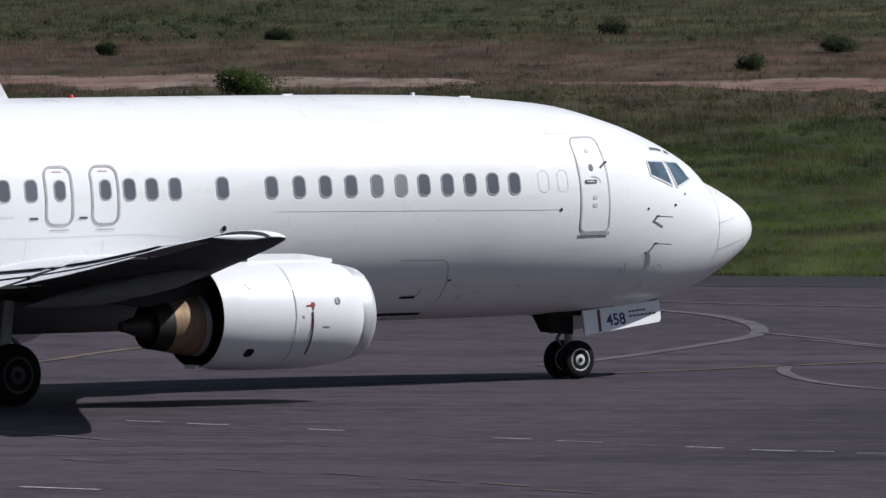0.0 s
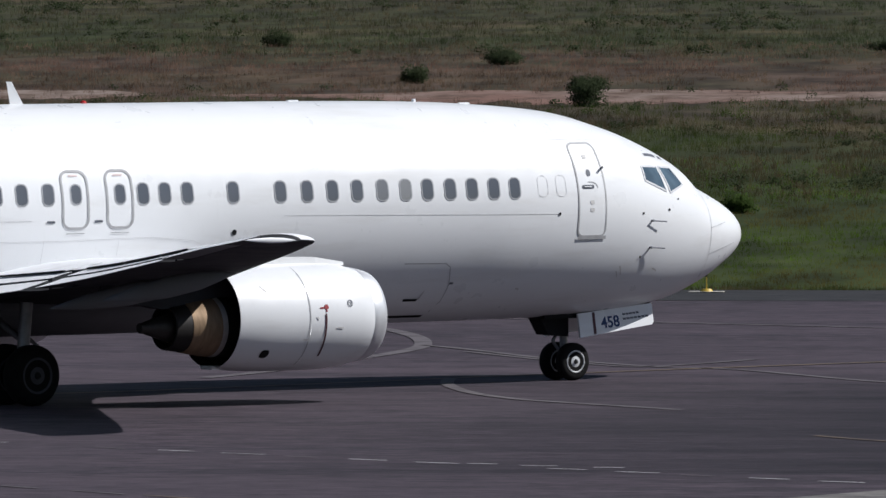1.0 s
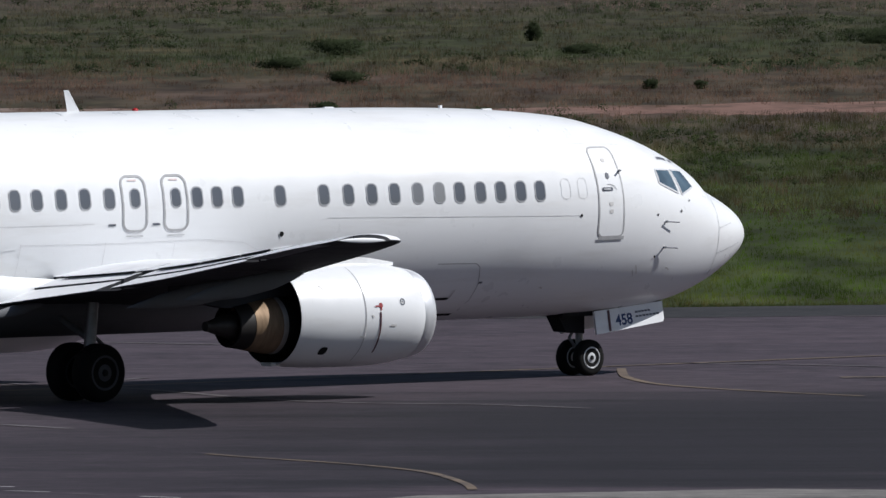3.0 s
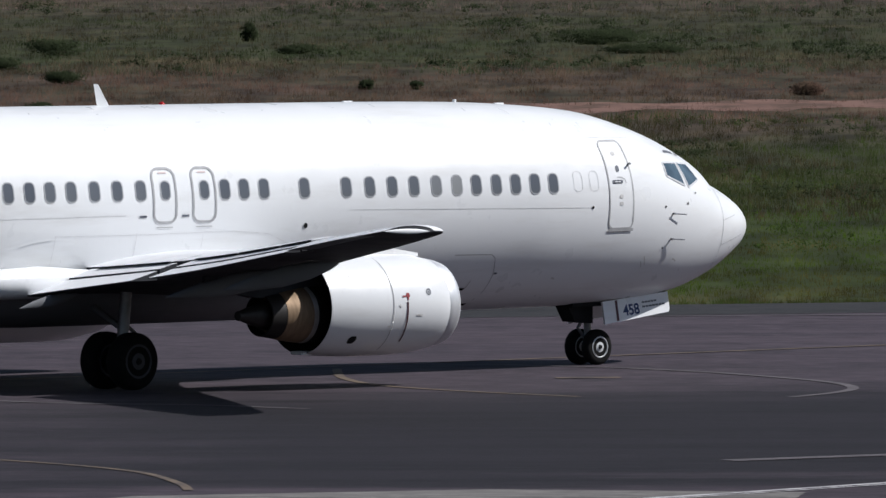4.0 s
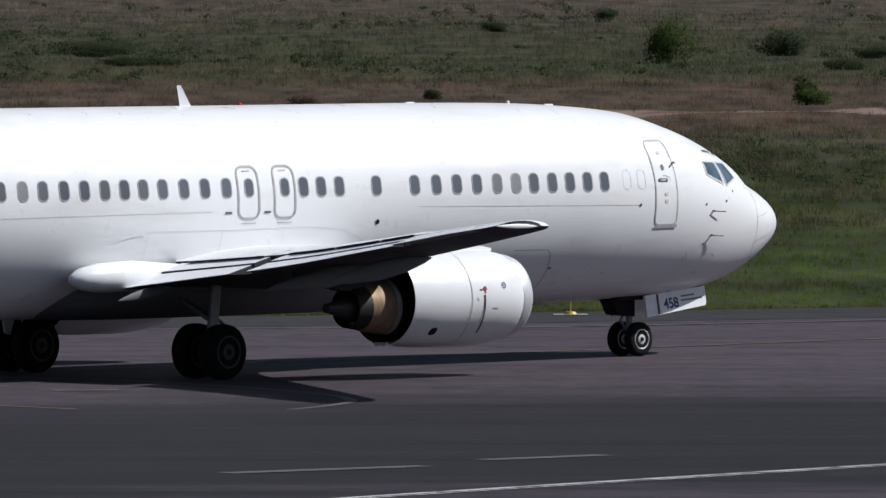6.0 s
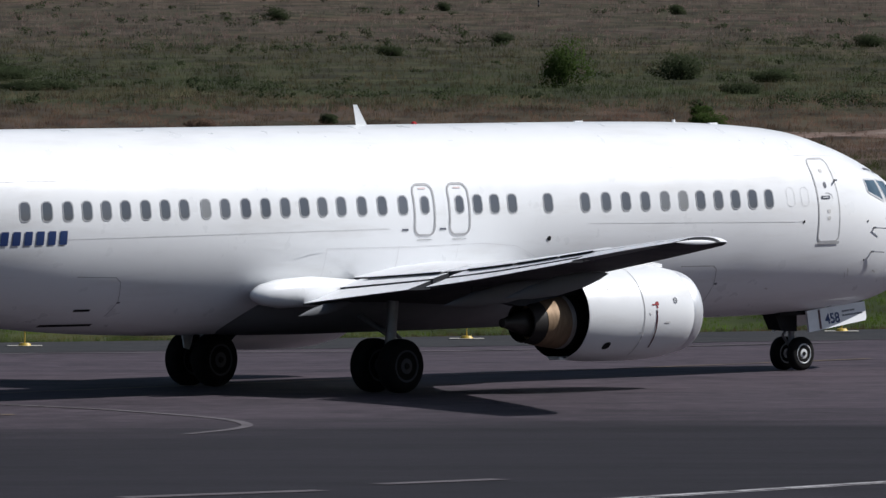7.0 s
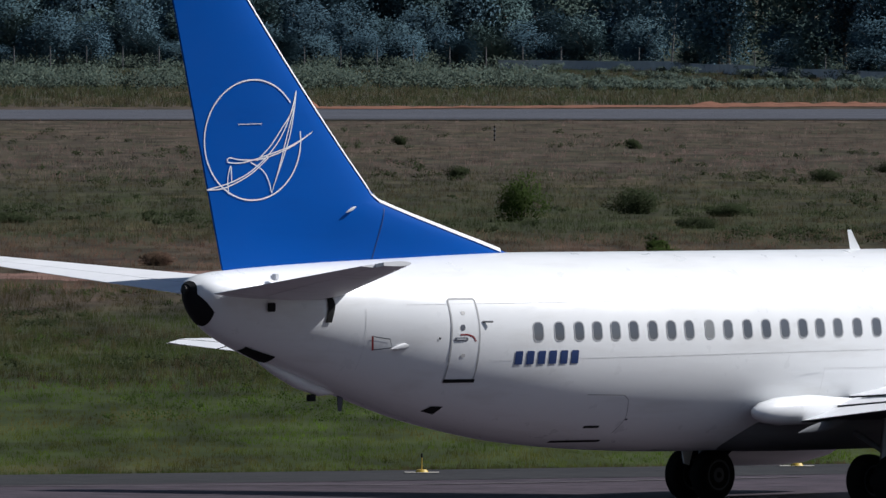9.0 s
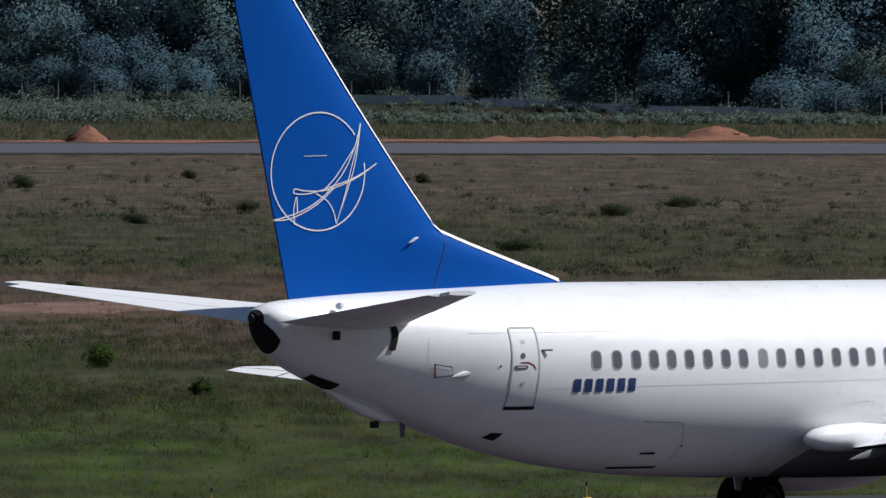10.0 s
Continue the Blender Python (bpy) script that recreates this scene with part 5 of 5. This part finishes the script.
# single bushes that can be told apart
BUSHES = [(20.9, 645, 1.45, 2.2, 1), (27.1, 668, 1.7, 1.35, 0), (31.0, 660, 1.4, 0.7, 0), (28.2, 628, 1.2, 0.6, 0), (23.4, 548, 0.95, 0.75, 1), (24.2, 574, 0.6, 0.45, 1), (8.9, 561, 0.4, 0.4, 0),
          (8.95, 560, 0.35, 0.35, 0), (-5.0, 666, 2.6, 0.8, 0), (-3.5, 640, 1.6, 0.5, 0), (-18.5, 640, 1.1, 0.5, 0), (7.7, 436, 0.55, 0.75, 1), (3.7, 543, 0.9, 0.6, 2), (-58.7, 490, 1.35, 1.15, 1),
          (-57.3, 612, 0.9, 0.75, 0), (-44.2, 570, 1.0, 0.75, 0), (-44.6, 532, 0.75, 0.75, 0), (-35.2, 492, 0.95, 1.0, 0), (-22.2, 365, 0.6, 0.5, 1), (-36.9, 515, 0.95, 0.7, 0), (-24.1, 512, 0.65, 0.5, 0),
          (-18.0, 499, 0.5, 0.5, 0), (-25.9, 569, 1.1, 0.6, 0), (-44.3, 571, 0.9, 0.6, 0), (-29.5, 638, 1.5, 0.8, 0), (-21.9, 677, 0.5, 0.9, 0), (23.0, 963, 0.6, 0.7, 0), (11.2, 907, 1.2, 0.9, 0),
          (22.3, 795, 0.9, 0.7, 0), (8.9, 561, 0.5, 0.4, 0), (7.8, 443, 0.5, 0.6, 1), (10.0, 403, 0.45, 0.5, 1), (-4.5, 674, 1.6, 0.8, 0), (-2.3, 641, 1.5, 0.5, 0), (15, 748, 1.1, 0.6, 0), (42, 780, 1.2, 0.8, 0),
          (48, 820, 1.5, 0.7, 0), (52, 700, 1.0, 0.8, 0), (-13.4, 556, 0.4, 0.4, 0), (-11.5, 556, 0.35, 0.35, 0), (-73, 563, 0.6, 0.7, 0), (-70, 598, 0.9, 0.6, 0), (-30, 600, 1.2, 0.6, 0), (38, 940, 0.8, 0.7, 0)]
for x, y, w, h, kind in BUSHES:
    r2 = np.random.default_rng(int(abs(x * 131 + y * 7)))
    label = {0: "dark green leafy bush in dry grass", 1: "fresh green rounded bush in grass", 2: "dry reddish brown bush in grass"}[kind]
    ob = tagged(new("bush"), label, "bush", "bushes in the field")
    v, f = leaf_cloud(r2, int(2200 * max(w, h) + 800), w, w * 0.9, h * 0.66, 0.05 if h > 1 else 0.042, 0.4, 0.62, 18, 0.1)
    me = leafy("crown", v, f, {0: LEAF_DARK, 1: LEAF, 2: GRASS_DRY}[kind], leaf_cloud.normals)
    part("crown", me, ob)
    stems = [tube((0, 0, -0.05), (r2.normal(0, 0.2) * w, r2.normal(0, 0.2) * w, h * 0.4), 0.03, 0.012, 6) for _ in range(4)]
    part("stem", mesh_of("stem", *merge(*stems), BARK), ob)
    ob.matrix_basis = pose(x, y, -0.03)

# ---- the far wood ----
def wood_edge(x):
    return float(np.interp(x, [-300, 60, 78, 92, 110, 400], [1900, 1880, 1850, 1640, 1570, 1500]))


templates = []
for j in range(5):
    r2 = np.random.default_rng(70 + j)
    t = tagged(new("tree"), "dense broadleaf tree in a wood, leaves tinted blue as haze", "tree", "trees of the far wood")
    hgt = (15, 18, 21, 16, 19)[j]
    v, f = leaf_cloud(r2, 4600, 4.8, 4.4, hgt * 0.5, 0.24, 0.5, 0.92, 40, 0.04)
    me = leafy("crown", v, f, HAZY_TREE_LEAF, leaf_cloud.normals)
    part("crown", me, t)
    limbs = [tube((0, 0, -0.2), (0.3, 0, hgt * 0.5), 0.28, 0.16, 8)]
    for q in range(5):
        a = q * 1.3 + j
        limbs.append(tube((0.15, 0, hgt * (0.25 + 0.05 * q)), (2.6 * math.cos(a), 2.6 * math.sin(a), hgt * (0.5 + 0.06 * q)), 0.12, 0.04, 6))
    part("trunk", mesh_of("trunk", *merge(*limbs), BARK), t)
    t.matrix_basis = pose(-95 + 8 * j, 1930 + 3 * j, 0, 0, 0, 60 * j)
    templates.append(t)
r2 = random.Random(9)
for row in range(6):
    x = -34.0
    while x < 152:
        x += r2.uniform(4.6, 7.4)
        t = copy_thing(r2.choice(templates), pose(x, wood_edge(x) + 8 + 13 * row + r2.uniform(-4, 4), -0.3, 0, 0, r2.uniform(0, 360)))
        k = r2.uniform(0.78, 1.25) * (0.30, 0.46, 0.64, 0.84, 1.10, 1.45)[row]
        wide = 0.55 + 0.45 * k
        t.scale = (wide * 1.25, wide * 1.1, k * 1.05)

# undergrowth in front of and under the wood
vs, fs, ns, k = [], [], [], 0
rng = np.random.default_rng(11)
for i in range(2300):
    a = rng.uniform(-170, 270)
    w = wood_edge(a)
    b = rng.choice([rng.uniform(1475, 1560), rng.uniform(1470, w - 5), rng.uniform(w + 3, w + 14)], p=[0.46, 0.34, 0.20])
    s = rng.uniform(0.8, 1.5) * (1.5 if b < 1570 and a < 52 else 0.55) * (2.2 if b > w else 1)
    v, f = leaf_cloud(rng, 210 if s < 2.5 else 420, s * 1.9, s * 1.5, s * 0.95, 0.14 if s < 2.5 else 0.22, 0.8, 0.7, 8, 0.12)
    vs.append(v + [a, b, -0.05])
    fs.append(f + k)
    ns.append(leaf_cloud.normals)
    k += len(v)
bulk("undergrowth", np.concatenate(vs), np.concatenate(fs), HAZY_SCRUB, "dense undergrowth before the far wood, leaf green cooled as haze", "scrub", np.concatenate(ns))

# boundary fence
fence = tagged(new("fence"), "boundary fence of concrete posts before the wood", "fence", kind="structure")
post = mesh_of("post", *merge(tube((0, 0, -0.2), (0, 0, 2.5), 0.09, 0.08, 8), tube((0, 0, 2.5), (0.0, -0.35, 2.85), 0.07, 0.06, 6)), FENCE)
for i in range(80):
    p = new("post", post)
    p.parent = fence
    p.matrix_basis = pose(-150 + 4.8 * i, wood_edge(-150 + 4.8 * i), 0)
rings = []
for x in span(58, 106, 30):
    y, top = wood_edge(x) - 3, 1.15 + 0.22 * noise.noise((x * 0.4, 2, 0))
    rings.append([Vector((x, y, -0.1)), Vector((x, y, top)), Vector((x, y + 0.3, top)), Vector((x, y + 0.3, -0.1))])
tagged(new("low_wall", mesh_of("low_wall", *loft(rings, True, True), LOW_WALL, False)), "low pale concrete boundary wall in weeds", "wall", kind="structure")
tagged(new("pole", mesh_of("pole", *tube((79.4, 1845, 0), (80.6, 1845, 17), 0.12, 0.08, 8), FENCE)), "tall slightly leaning grey pole before the wood", "pole")


# ---- motion ----
def motions():
    walk(airliner, [(t, pose(x, y, 0, 0, 0, h)) for t, x, y, h in AIRLINER_ROWS])
    times = [r[0] for r in AIRLINER_ROWS]
    run = [0.0]
    for a, b in zip(AIRLINER_ROWS, AIRLINER_ROWS[1:]):
        run.append(run[-1] + math.hypot(b[1] - a[1], b[2] - a[2]))
    for w in nose_wheels + main_wheels:
        x, y, r = w.location
        rows = []
        for k in range(301):
            t = k / 30
            rows.append((t, pose(x, y, r, 0, math.degrees(float(np.interp(t, times, run)) / r), 0)))
        walk(w, rows)


motions()
